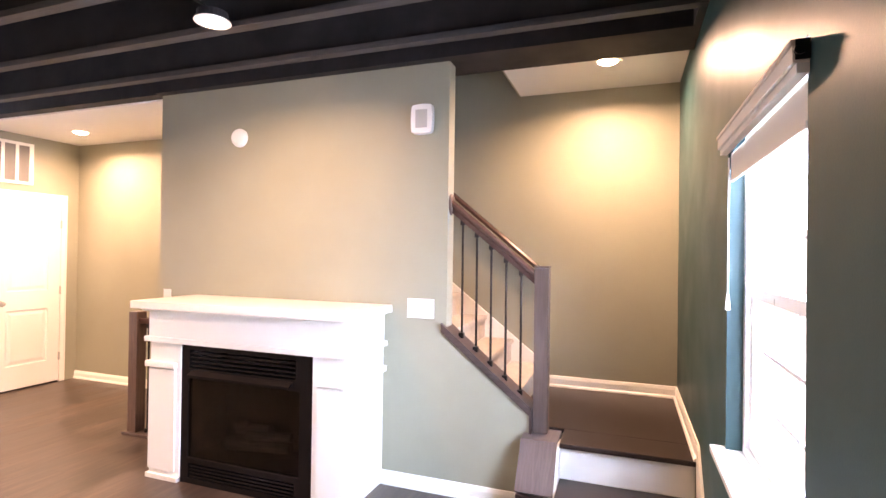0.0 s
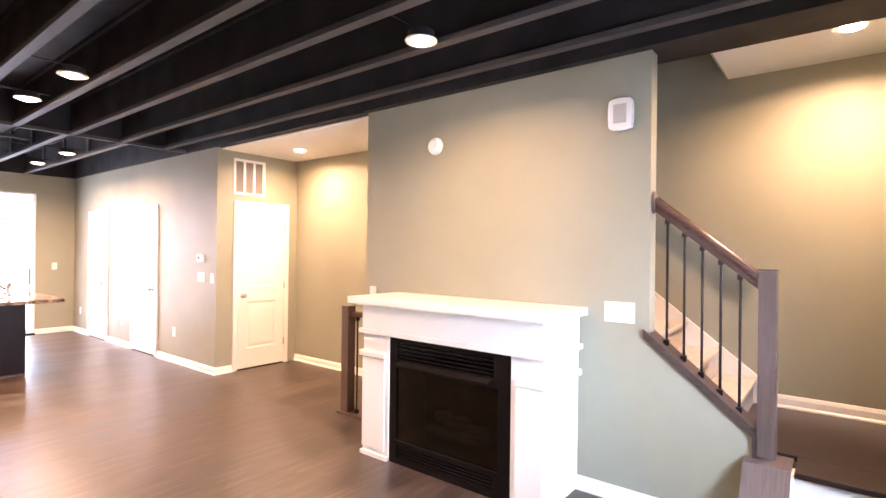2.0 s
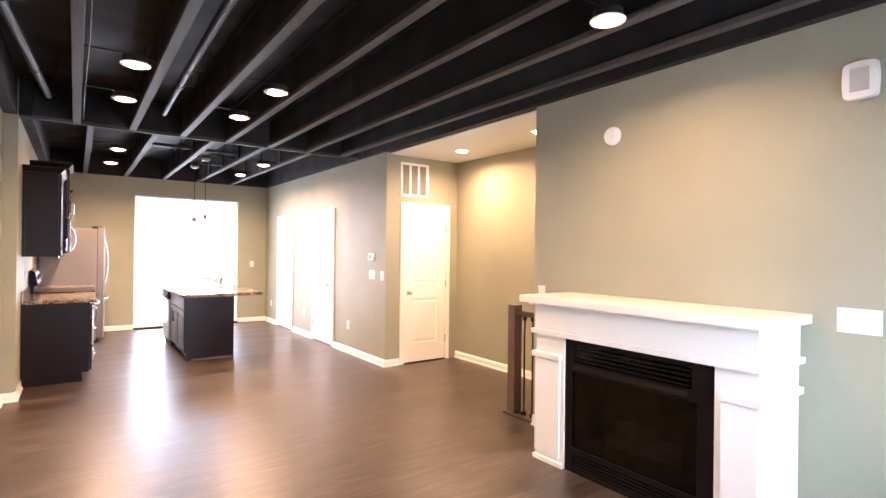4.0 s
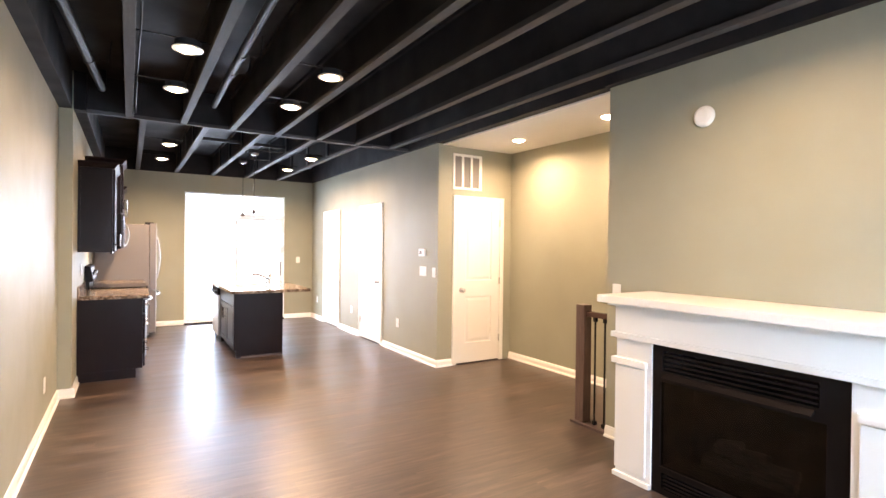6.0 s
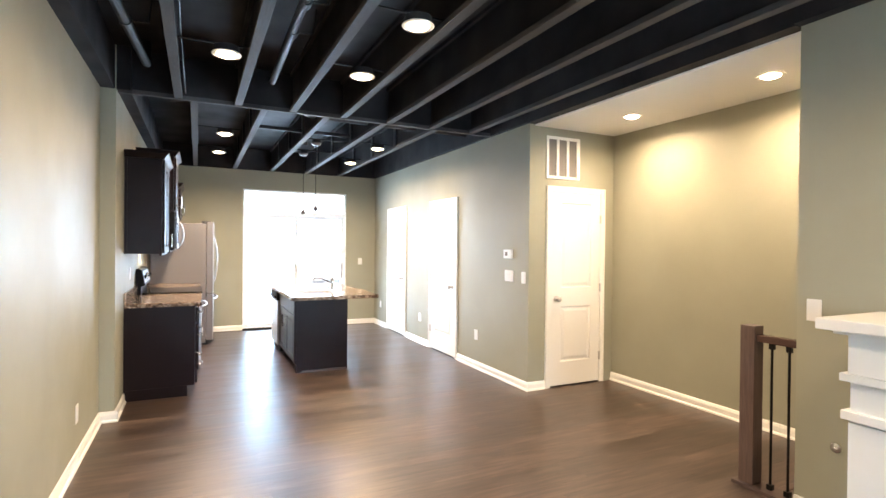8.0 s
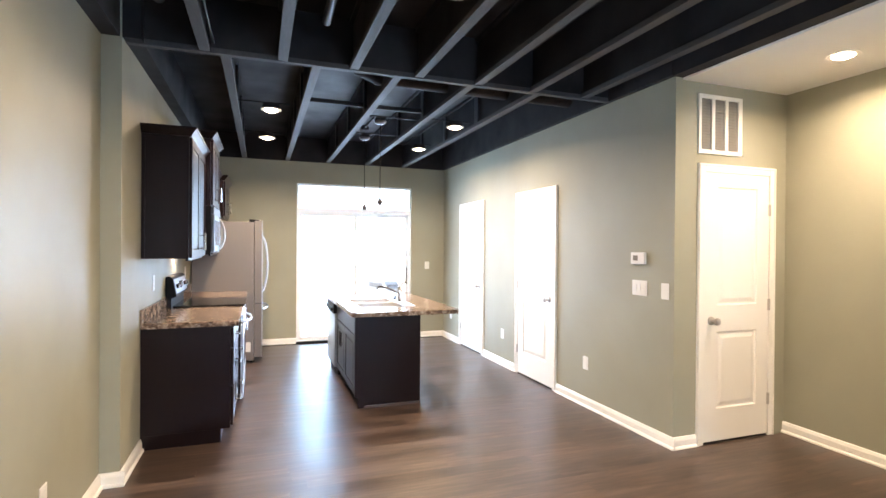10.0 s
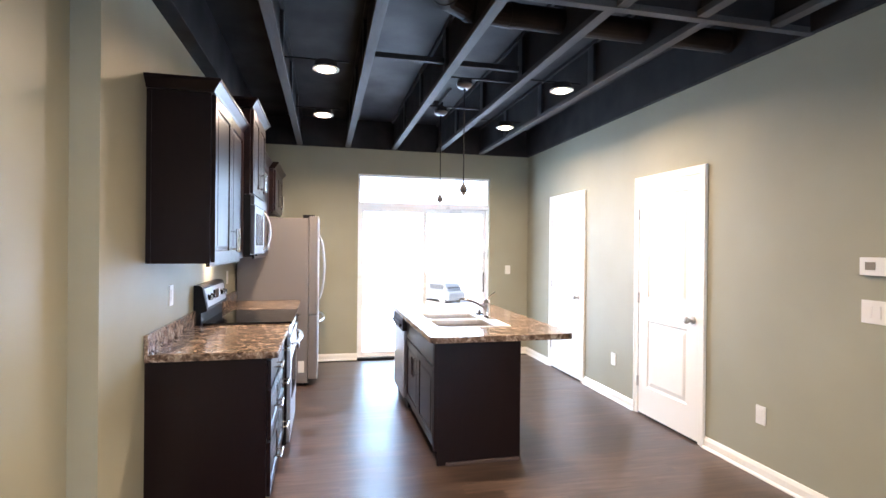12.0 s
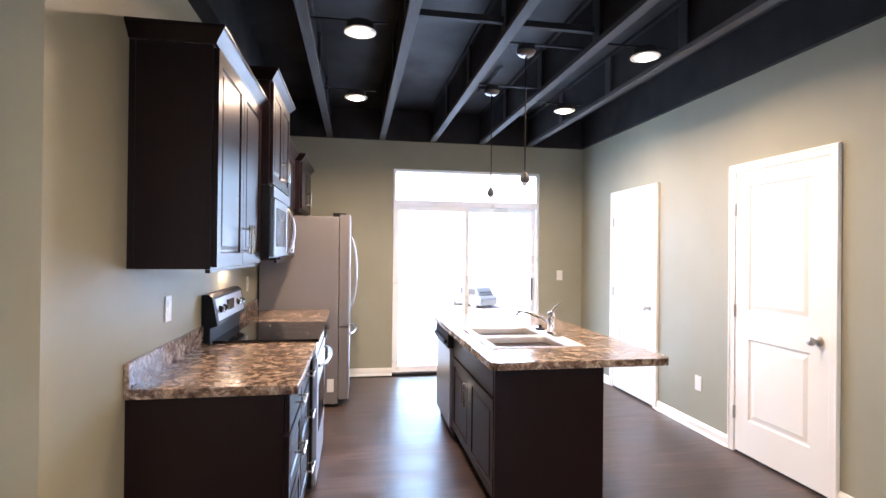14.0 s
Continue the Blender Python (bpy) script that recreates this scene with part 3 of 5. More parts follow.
# ---- stairs ----
LAND, RISE, RUN = 0.46, 0.18, 0.225
Y_LAND = 3.12
CARPET = painted("cream_stair_carpet", (0.55, 0.48, 0.42), 0.95, 0.08, 0.9, 30)


def stair_up():
    t = thing("staircase", pose(-1.5, 3.8, 0), "staircase with stained lower treads and cream carpeted flight", "staircase", "", "structure")
    o = Vector((1.5, -3.8, 0))

    def wbox(name, rows, mat, bevel=0.0, label=""):
        bm = boxes(rows, bevel)
        for v in bm.verts:
            v.co += o
        return part(name, bm, mat, t, label)

    x0, x1 = -1.31, X_FRONT
    wbox("landing", [(x0, x1 - 0.001, Y_LAND, 3.37, LAND - 0.028, LAND), (-1.62, x1 - 0.001, 3.37, Y_BACK - 0.001, LAND - 0.028, LAND)], LANDWOOD, 0.006, "dark stained wood landing")
    wbox("riser", [(x0, x1 - 0.016, Y_LAND + 0.028, Y_LAND + 0.045, 0.255, LAND - 0.028)], WHITE)
    wbox("tread", [(x0, x1 - 0.016, Y_LAND - 0.26, Y_LAND + 0.027, 0.227, 0.255)], LANDWOOD, 0.006)
    wbox("riser", [(x0, x1 - 0.016, Y_LAND - 0.232, Y_LAND - 0.215, 0.0, 0.227)], WHITE)
    for k in range(13):
        z = LAND + RISE * (k + 1)
        x = -1.62 - RUN * k
        wbox("tread", [(x - RUN - 0.0, x + 0.02, 3.362, Y_BACK - 0.03, z - 0.035, z)], CARPET, 0.014, "cream carpeted tread")
        wbox("riser", [(x - 0.02, x - 0.002, 3.362, Y_BACK - 0.03, z - RISE, z - 0.035)], CARPET)
    bm = bmesh.new()
    pts = [(-1.56, LAND + 0.001), (-1.56, 0.625), (-4.3, 2.78), (-4.3, 2.45), (-1.86, LAND + 0.001)]
    rings = [[bm.verts.new(Vector((x, y, z)) + o) for x, z in pts] for y in (Y_BACK - 0.028, Y_BACK - 0.001)]
    for r in rings:
        bm.faces.new(r)
    for i in range(len(pts)):
        j = (i + 1) % len(pts)
        bm.faces.new((rings[0][i], rings[0][j], rings[1][j], rings[1][i]))
    part("stringer", bm, WHITE, t, "white painted skirt board")
    return t


stair_up()
part("stair_underside", boxes([(-1.309, X_FRONT - 0.001, Y_LAND + 0.05, Y_BACK - 0.001, 0.0, LAND - 0.03)]), WALL, None, "enclosed space below landing", "structure")
baseboard([("x", Y_BACK, -1, -1.56, X_FRONT), ("y", X_FRONT, -1, Y_LAND, Y_BACK)], LAND, "baseboard_landing")


def side_board(name, outline, xa, xb, mat, label):
    bm = bmesh.new()
    rings = [[bm.verts.new((x, y, z)) for y, z in outline] for x in (xa, xb)]
    for ring in rings:
        bm.faces.new(ring)
    for i in range(len(outline)):
        j = (i + 1) % len(outline)
        bm.faces.new((rings[0][i], rings[0][j], rings[1][j], rings[1][i]))
    bmesh.ops.recalc_face_normals(bm, faces=bm.faces[:])
    return part(name, bm, mat, None, label, "structure")


side_board("wall_plinth", [(3.249, 0), (3.249, 0.424), (3.15, 0.424), (2.995, 0.205), (2.995, 0)], -1.505, -1.336, WALL, "low drywall kerb beside the steps")
part("plinth_cap", boxes([(-1.53, -1.325, 3.145, 3.36, 0.425, 0.45)], 0.004), STAINED_Y, None, "dark stained level wood cap under the newel", "structure")
side_board("plinth_cap", [(3.144, 0.425), (3.144, 0.449), (2.972, 0.222), (2.994, 0.206)], -1.53, -1.325, STAINED_Y, "dark stained sloping wood cap beside the steps")
part("plinth_end", boxes([(-1.525, -1.335, 2.972, 2.994, 0.0, 0.205)], 0.003), LANDWOOD, None, "dark stained board on the kerb end", "structure")
side_board("stringer_plinth", [(3.24, 0.0), (3.24, 0.44), (3.14, 0.44), (2.985, 0.215), (2.80, 0.09), (2.80, 0.0)], -1.324, -1.311, WHITE, "white skirt board beside lower steps")
side_board("stringer_front", [(Y_LAND, 0.0), (Y_LAND, LAND + 0.086), (Y_LAND - 0.04, LAND + 0.07), (2.66, 0.10), (2.66, 0.0)], X_FRONT - 0.015, X_FRONT - 0.001, WHITE, "white skirt board along the window wall")


def stair_rail():
    t = thing("stair_railing", pose(-1.44, 3.30, 0.45), "dark stained stair railing with black iron balusters", "railing", "", "structure")

    def loc(x, y, z):
        return (x + 1.44, y - 3.30, z - 0.45)

    part("newel_post", boxes([(-0.042, 0.042, -0.042, 0.042, 0.0, 0.975)], 0.004), STAINED, t)
    part("newel_cap", boxes([(-0.045, 0.045, -0.045, 0.045, 0.975, 0.988)], 0.004), STAINED, t)
    a, b = Vector(loc(FP1 + 0.003, 3.305, 1.817)), Vector(loc(-1.487, 3.305, 1.373))
    bm = bmesh.new()
    prof = [(-0.026, -0.042), (0.026, -0.042), (0.022, -0.012), (0.034, 0.006), (0.034, 0.022), (0.020, 0.040), (-0.020, 0.040), (-0.034, 0.022), (-0.034, 0.006), (-0.022, -0.012)]
    add_profile(bm, prof, 0, 1, lambda s, o, u: a.lerp(b, s) + Vector((0, o, u)))
    part("handrail", bm, RAILWOOD, t)
    disc = add_lathe(bmesh.new(), [(0.001, 0), (0.060, 0.0), (0.058, 0.010), (0.050, 0.016), (0.001, 0.016)], (0, 0, 0), 24)
    for v in disc.verts:
        v.co = Vector((a.x + v.co.z, v.co.x * 0.8, a.z + v.co.y * 1.15))
    part("rosette", disc, STAINED, t, "round dark stained wood rosette")
    slope = (b.z - a.z) / (b.x - a.x)
    ks = (0.585 - 1.04) / (-1.50 - FP1)
    for i in range(5):
        x = -1.945 + 0.094 * i
        lo = 1.04 + ks * (x - FP1)
        top = a.z + slope * (x + 1.44 - a.x) - 0.036
        p = loc(x, 3.305, lo + 0.02)
        rod = part("baluster", add_rod(bmesh.new(), p, (p[0], 0, top), 0.0075, seg=8), IRON, t, "black iron baluster")
        part("baluster_shoe", boxes([(p[0] - 0.016, p[0] + 0.016, -0.016, 0.016, p[2] - 0.015, p[2] + 0.02)], 0.004), IRON, rod)
        part("baluster_collar", boxes([(p[0] - 0.014, p[0] + 0.014, -0.014, 0.014, top - 0.03, top)], 0.004), IRON, rod)
    return t


stair_rail()


def wall_handrail():
    """The flight's second rail, on brackets along the back wall."""
    slope, y = -0.83, Y_BACK - 0.07
    t = thing("wall_handrail", pose(-1.60, y, 1.375), "dark stained handrail on brackets along the back stair wall", "handrail")
    a, b = Vector((-2.6, 0, -2.6 * slope)), Vector((0, 0, 0))
    prof = [(-0.022, -0.024), (0.022, -0.024), (0.028, 0.004), (0.016, 0.026), (-0.016, 0.026), (-0.028, 0.004)]
    part("rail", add_profile(bmesh.new(), prof, 0, 1, lambda s, o, u: a.lerp(b, s) + Vector((0, o, u))), RAILWOOD, t)
    for x in (-0.27, -1.25, -2.3):
        z = x * slope - 0.024
        part("bracket", add_tube(bmesh.new(), [(x, 0, z), (x, 0.005, z - 0.045), (x, 0.068, z - 0.065)], 0.006, 8), IRON, t, "black metal rail bracket")


wall_handrail()


def sloped_cap():
    bm = bmesh.new()
    prof = [(3.225, 0), (3.385, 0), (3.385, 0.022), (3.225, 0.022)]
    a, b = Vector((FP1 - 0.03, 0, 1.045)), Vector((-1.488, 0, 0.578))
    add_profile(bm, prof, 0, 1, lambda s, o, u: a.lerp(b, s) + Vector((0, o, u)))
    prof = [(3.232, -0.035), (3.25, -0.035), (3.25, 0), (3.232, 0)]
    add_profile(bm, prof, 0, 1, lambda s, o, u: a.lerp(b, s) + Vector((0, o, u)))
    add_box(bm, -1.499, -1.485, 3.225, 3.385, 0.45, 0.60)
    return part("knee_wall_cap", bm, STAINED_X, None, "dark stained sloped cap on knee wall", "structure")


sloped_cap()


def hall_rail():
    t = thing("stairwell_guard", pose(-4.735, 3.31, 0), "short dark stained guard rail with iron balusters", "railing")
    part("base_plate", boxes([(-0.075, 0.292, -0.07, 0.07, 0, 0.022)], 0.005), STAINED_X, t)
    part("newel_post", boxes([(-0.045, 0.045, -0.045, 0.045, 0.022, 0.995)], 0.005), STAINED, t)
    part("handrail", boxes([(0.045, 0.293, -0.03, 0.03, 0.90, 0.945)], 0.010), RAILWOOD, t)
    for x in (0.125, 0.225):
        rod = part("baluster", add_rod(bmesh.new(), (x, 0, 0.022), (x, 0, 0.90), 0.0075, seg=8), IRON, t, "black iron baluster")
        part("baluster_shoe", boxes([(x - 0.016, x + 0.016, -0.016, 0.016, 0.022, 0.055)], 0.005), IRON, rod)
        part("baluster_collar", boxes([(x - 0.014, x + 0.014, -0.014, 0.014, 0.865, 0.90)], 0.005), IRON, rod)


hall_rail()


def stairs_down():
    t = thing("basement_stairs", pose(-4.6, 3.8, 0), "basement stairs with dark treads and white risers", "staircase", "", "structure")
    part("nosing", boxes([(-0.03, 0.02, -0.435, 0.435, -0.02, 0.006)], 0.006), STAINED, t)
    for k in range(8):
        z, x = -0.19 * (k + 1), 0.25 * k
        part("tread", boxes([(x, x + 0.27, -0.435, 0.435, z - 0.028, z)]), STAINED, t)
        part("riser", boxes([(x, x + 0.018, -0.435, 0.435, z, z + 0.19 - 0.03)]), WHITE, t)


stairs_down()
part("floor_basement", boxes([(-4.6, -1.5, 3.3, Y_BACK + T, -3.0, -2.9)]), GAP, None, "basement floor", "structure")
part("wall_stairwell", boxes([(-4.72, -4.6, 3.3, Y_BACK, -2.9, -0.26), (-1.6, -1.5, 3.36, Y_BACK, -2.9, -0.0)]), WALL, None, "stairwell wall", "structure")


# ---- fireplace ----
def fireplace():
    t = thing("fireplace", pose(-3.2, 3.25, 0), "white painted mantel surround with black gas fireplace insert", "fireplace")

    def L(r):
        return (r[0] + 3.2, r[1] + 3.2, r[2] - 3.25, r[3] - 3.25, r[4], r[5], *r[6:])

    yf = 2.765
    part("mantel_shelf", boxes([L((-4.05, -2.405, 2.69, 3.249, 1.115, 1.165, 0.006))]), WHITE, t)
    part("shelf_moulding", boxes([L((-4.0, -2.455, 2.735, 3.249, 1.098, 1.115, 0.003))]), WHITE, t)
    part("frieze", boxes([L((-3.95, -2.46, yf - 0.012, 3.249, 0.93, 1.098, 0.003))]), WHITE, t)
    part("frieze_band", boxes([L((-3.975, -2.435, yf - 0.028, 3.249, 0.897, 0.93, 0.003))]), WHITE, t)
    for a, b in ((-3.945, -3.685), (-2.68, -2.465)):
        p = part("leg", boxes([L((a, b, yf, 3.249, 0.0, 0.897, 0.003))]), WHITE, t)
        part("leg_band", boxes([L((a - 0.025 if b < -3 else a + 0.028, b - 0.028 if b < -3 else b + 0.025, yf - 0.025, 3.249, 0.73, 0.768, 0.003))]), WHITE, p)
        part("leg_panel", boxes([L((a + 0.0, b - 0.035 if b < -3 else b, yf - 0.012, yf + 0.01, 0.06, 0.72, 0.002))] if b < -3 else [L((a + 0.035, b, yf - 0.012, yf + 0.01, 0.06, 0.72, 0.002))]), WHITE, p)
        part("leg_foot", boxes([L((a - 0.012, b + 0.012 if b > -3 else b, yf - 0.02, yf + 0.02, 0, 0.03, 0.003))]), WHITE, p)
    ins = part("fireplace_insert", slab_holes(-0.483, 0.518, 0.0, 0.905, [(-0.43, 0.425, 0.165, 0.675), (-0.42, 0.395, 0.74, 0.86), (-0.42, 0.395, 0.035, 0.13)], yf - 3.25 + 0.01, yf - 3.25 + 0.05, lambda u, v, d: (u, d, v)), BLACKMETAL, t, "black enamelled metal insert")
    for z0, n in ((0.752, 4), (0.042, 4)):
        for k in range(n):
            z = z0 + (0.027 if z0 > 0.5 else 0.022) * k
            part("louver", boxes([(-0.41, 0.385, yf - 3.25 + 0.012, yf - 3.25 + 0.04, z, z + 0.010)], 0.002), BLACKMETAL, ins)
    hood = bmesh.new()
    y = yf - 3.25
    add_profile(hood, [(0.01, 0.728), (-0.03, 0.706), (-0.03, 0.697), (0.01, 0.708)], -0.40, 0.375, lambda s, o, u: (s, y + o, u))
    part("hood", hood, BLACKMETAL, ins)
    part("firebox", boxes([(-0.45, 0.445, y + 0.36, y + 0.38, 0.02, 0.87), (-0.45, -0.435, y + 0.05, y + 0.36, 0.02, 0.87), (0.43, 0.445, y + 0.05, y + 0.36, 0.02, 0.87), (-0.45, 0.445, y + 0.05, y + 0.36, 0.14, 0.16), (-0.45, 0.445, y + 0.05, y + 0.36, 0.70, 0.72)]), FIREBRICK, ins, "firebox lining, lightened for the glass reflection")
    g = part("glass_front", boxes([(-0.43, 0.425, y + 0.022, y + 0.026, 0.165, 0.675)]), SMOKEGLASS, ins)
    for k, (x0, x1, yy, z, r) in enumerate([(-0.24, 0.22, 0.16, 0.24, 0.042), (-0.20, 0.10, 0.22, 0.31, 0.036), (-0.05, 0.25, 0.13, 0.32, 0.032), (-0.12, 0.02, 0.12, 0.38, 0.026)]):
        log = bmesh.new()
        add_rod(log, (x0, y + yy, z), (x1, y + yy + 0.05 * (-1) ** k, z + 0.05 * (k % 2)), r, r * 0.85, seg=12)
        for v in log.verts:
            v.co += 0.01 * noise.noise_vector(v.co * 9)
        part("gas_log", log, LOGS, ins, "charred ceramic log")


fireplace()


# ---- wall plates and small fixtures ----
def wall_plate(kind, m, w, h, label, group=""):
    t = thing(kind, m, label, kind.replace("_", " "), group)
    part("plate", boxes([(-w / 2, w / 2, -0.006, 0, -h / 2, h / 2)], 0.0025), PLASTIC, t)
    gangs = max(1, round(w / 0.05)) if kind == "light_switch" else 1
    if kind == "power_outlet":
        for z in (-0.02, 0.02):
            part("socket", boxes([(-0.016, 0.016, -0.0085, -0.005, z - 0.014, z + 0.014)], 0.002), PLASTIC, t)
    elif kind == "light_switch":
        for g in range(gangs):
            x = (g - (gangs - 1) / 2) * 0.046
            part("rocker", boxes([(x - 0.016, x + 0.016, -0.0095, -0.005, -0.032, 0.032)], 0.002), PLASTIC, t)
    return t


OUT = "white wall outlets"
wall_plate("power_outlet", pose(-8.06, Y_RIGHT, 0.40), 0.075, 0.12, "white duplex outlet on greige wall", OUT)
wall_plate("power_outlet", pose(-9.78, Y_RIGHT, 0.39), 0.075, 0.12, "white duplex outlet on greige wall between doors", OUT)
wall_plate("power_outlet", pose(-11.6, Y_RIGHT, 0.39), 0.075, 0.12, "white duplex outlet near patio corner", OUT)
wall_plate("power_outlet", pose(-6.80, Y_LEFT, 0.33, 0, 0, 180), 0.075, 0.12, "white duplex outlet on long wall", OUT)
wall_plate("power_outlet", pose(-8.62, Y_KITCHEN, 1.16, 0, 0, 180), 0.075, 0.12, "white outlet above laminate counter", OUT)
wall_plate("power_outlet", pose(-10.4, Y_KITCHEN, 1.16, 0, 0, 180), 0.075, 0.12, "white outlet between stove and fridge", OUT)
wall_plate("light_switch", pose(-7.355, Y_RIGHT, 1.15), 0.165, 0.12, "white three gang light switch", "wall switches")
wall_plate("light_switch", pose(-7.085, Y_RIGHT, 1.145), 0.075, 0.12, "white single light switch near corner", "wall switches")
wall_plate("light_switch", pose(X_FAR, 2.945, 1.16, 0, 0, 90), 0.075, 0.12, "white light switch beside patio door", "wall switches")
wall_plate("cover_plate", pose(-2.205, 3.25, 1.15), 0.185, 0.125, "white blank cover plate on fireplace wall")
wall_plate("cover_plate", pose(-4.35, 3.25, 1.135), 0.075, 0.12, "white single plate beside mantel")
th = thing("thermostat", pose(-7.36, Y_RIGHT, 1.385), "small white wall thermostat with grey display", "thermostat")
part("body", boxes([(-0.075, 0.075, -0.026, 0, -0.047, 0.047)], 0.006), PLASTIC, th)
part("display", boxes([(-0.045, 0.005, -0.0285, -0.024, -0.018, 0.022)], 0.001), VENTDARK, th, "grey display")
sp = thing("wall_speaker", pose(-2.205, 3.25, 2.36), "white wall speaker with grey grille", "speaker")
def bowed_panel(w, h, bow, y0, y1, r):
    """An upright plate with bowed sides and round corners, between depths y0 and y1, its front edge eased."""
    outline = []
    for sx, sz, a0 in ((1, 1, 0), (-1, 1, 90), (-1, -1, 180), (1, -1, 270)):
        for k in range(6):
            an = radians(a0 + 18 * k)
            outline.append((sx * (w - r) + r * math.cos(an), sz * (h - r) + r * math.sin(an)))
    full = []
    for k, p in enumerate(outline):
        q = outline[(k + 1) % len(outline)]
        full.append(p)
        if math.dist(p, q) > r:
            full += [(p[0] + (q[0] - p[0]) * j / 6, p[1] + (q[1] - p[1]) * j / 6) for j in range(1, 6)]
    full = [(x * (1 + bow * (1 - (z / h) ** 2)), z * (1 + bow * (1 - (x / w) ** 2))) for x, z in full]
    bm = bmesh.new()
    rings = [[bm.verts.new((x * k, y, z * k)) for x, z in full] for k, y in ((1, y1), (1, y0 + 0.008), (0.985, y0 + 0.003), (0.95, y0))]
    for p, q in zip(rings, rings[1:]):
        for i in range(len(full)):
            bm.faces.new((p[i], p[(i + 1) % len(full)], q[(i + 1) % len(full)], q[i]))
    for ring in (rings[0], rings[-1]):
        bm.faces.new(ring)
    return bm


part("housing", bowed_panel(0.069, 0.088, 0.09, -0.038, 0, 0.013), PLASTIC, sp)
part("grille", boxes([(-0.040, 0.040, -0.041, -0.036, -0.058, 0.058)], 0.002), GRILLE, sp, "grey grille")
sd = thing("smoke_detector", pose(-3.665, 3.25, 2.335), "round white smoke detector on fireplace wall", "smoke detector")
bm = add_lathe(bmesh.new(), [(0.001, 0), (0.068, 0.0), (0.068, 0.012), (0.060, 0.030), (0.040, 0.040), (0.001, 0.042)], (0, 0, 0), 28)
for v in bm.verts:
    v.co = Vector((v.co.x, -v.co.z, v.co.y))
part("body", bm, PLASTIC, sd)
part("test_button", boxes([(0.012, 0.030, -0.0425, -0.036, -0.009, 0.009)], 0.003), PLASTIC, sd)
gv = thing("gas_valve", pose(-4.235, 3.25, 0.42), "small chrome gas key valve on wall", "valve")
bm = add_lathe(bmesh.new(), [(0.001, 0), (0.028, 0.0), (0.026, 0.006), (0.010, 0.008), (0.010, 0.03), (0.001, 0.031)], (0, 0, 0), 16)
for v in bm.verts:
    v.co = Vector((v.co.x, -v.co.z, v.co.y))
part("escutcheon", bm, CHROME, gv)

# return air grille above the closet door, facing +x
ag = thing("air_return_grille", pose(X_CLOSET, 3.655, 2.395, 0, 0, 90), "white air return grille with three tall openings", "vent")
gw, gh = 0.215, 0.22
holes = [(-gw + 0.025 + k * 0.131, -gw + 0.025 + k * 0.131 + 0.105, -gh + 0.03, gh - 0.03) for k in range(3)]
holes = [(a, b - 0.003, c, d) for a, b, c, d in holes]
part("frame", slab_holes(-gw, gw, -gh, gh, holes, -0.014, 0, lambda u, v, d: (u, d, v)), WHITE, ag)
# sheet and slats share one grey-beige, so the openings look plain
part("filter", boxes([(-gw + 0.02, gw - 0.02, -0.004, -0.001, -gh + 0.02, gh - 0.02)]), VENTDARK, ag, "grey beige filter sheet behind slats")
for a, b, c, d in holes:
    bm = bmesh.new()
    for k in range(18):
        z = c + (d - c) * (k + 0.5) / 18
        add_box(bm, a, b, -0.010, -0.005, z - 0.003, z + 0.001)
    part("slats", bm, VENTDARK, ag)


# ---- kitchen ----
def bar_handle(parent, x, y, z, length, vertical):
    bm = bmesh.new()
    h = length / 2
    if vertical:
        add_rod(bm, (x, y - 0.042, z - h), (x, y - 0.042, z + h), 0.007, seg=10)
        for s in (-1, 1):
            add_rod(bm, (x, y, z + s * h * 0.75), (x, y - 0.042, z + s * h * 0.75), 0.0045, seg=8)
    else:
        add_rod(bm, (x - h, y - 0.042, z), (x + h, y - 0.042, z), 0.006, seg=10)
        for s in (-1, 1):
            add_rod(bm, (x + s * h * 0.75, y, z), (x + s * h * 0.75, y - 0.042, z), 0.0045, seg=8)
    return part("handle", bm, CHROME, parent, "satin metal bar handle")


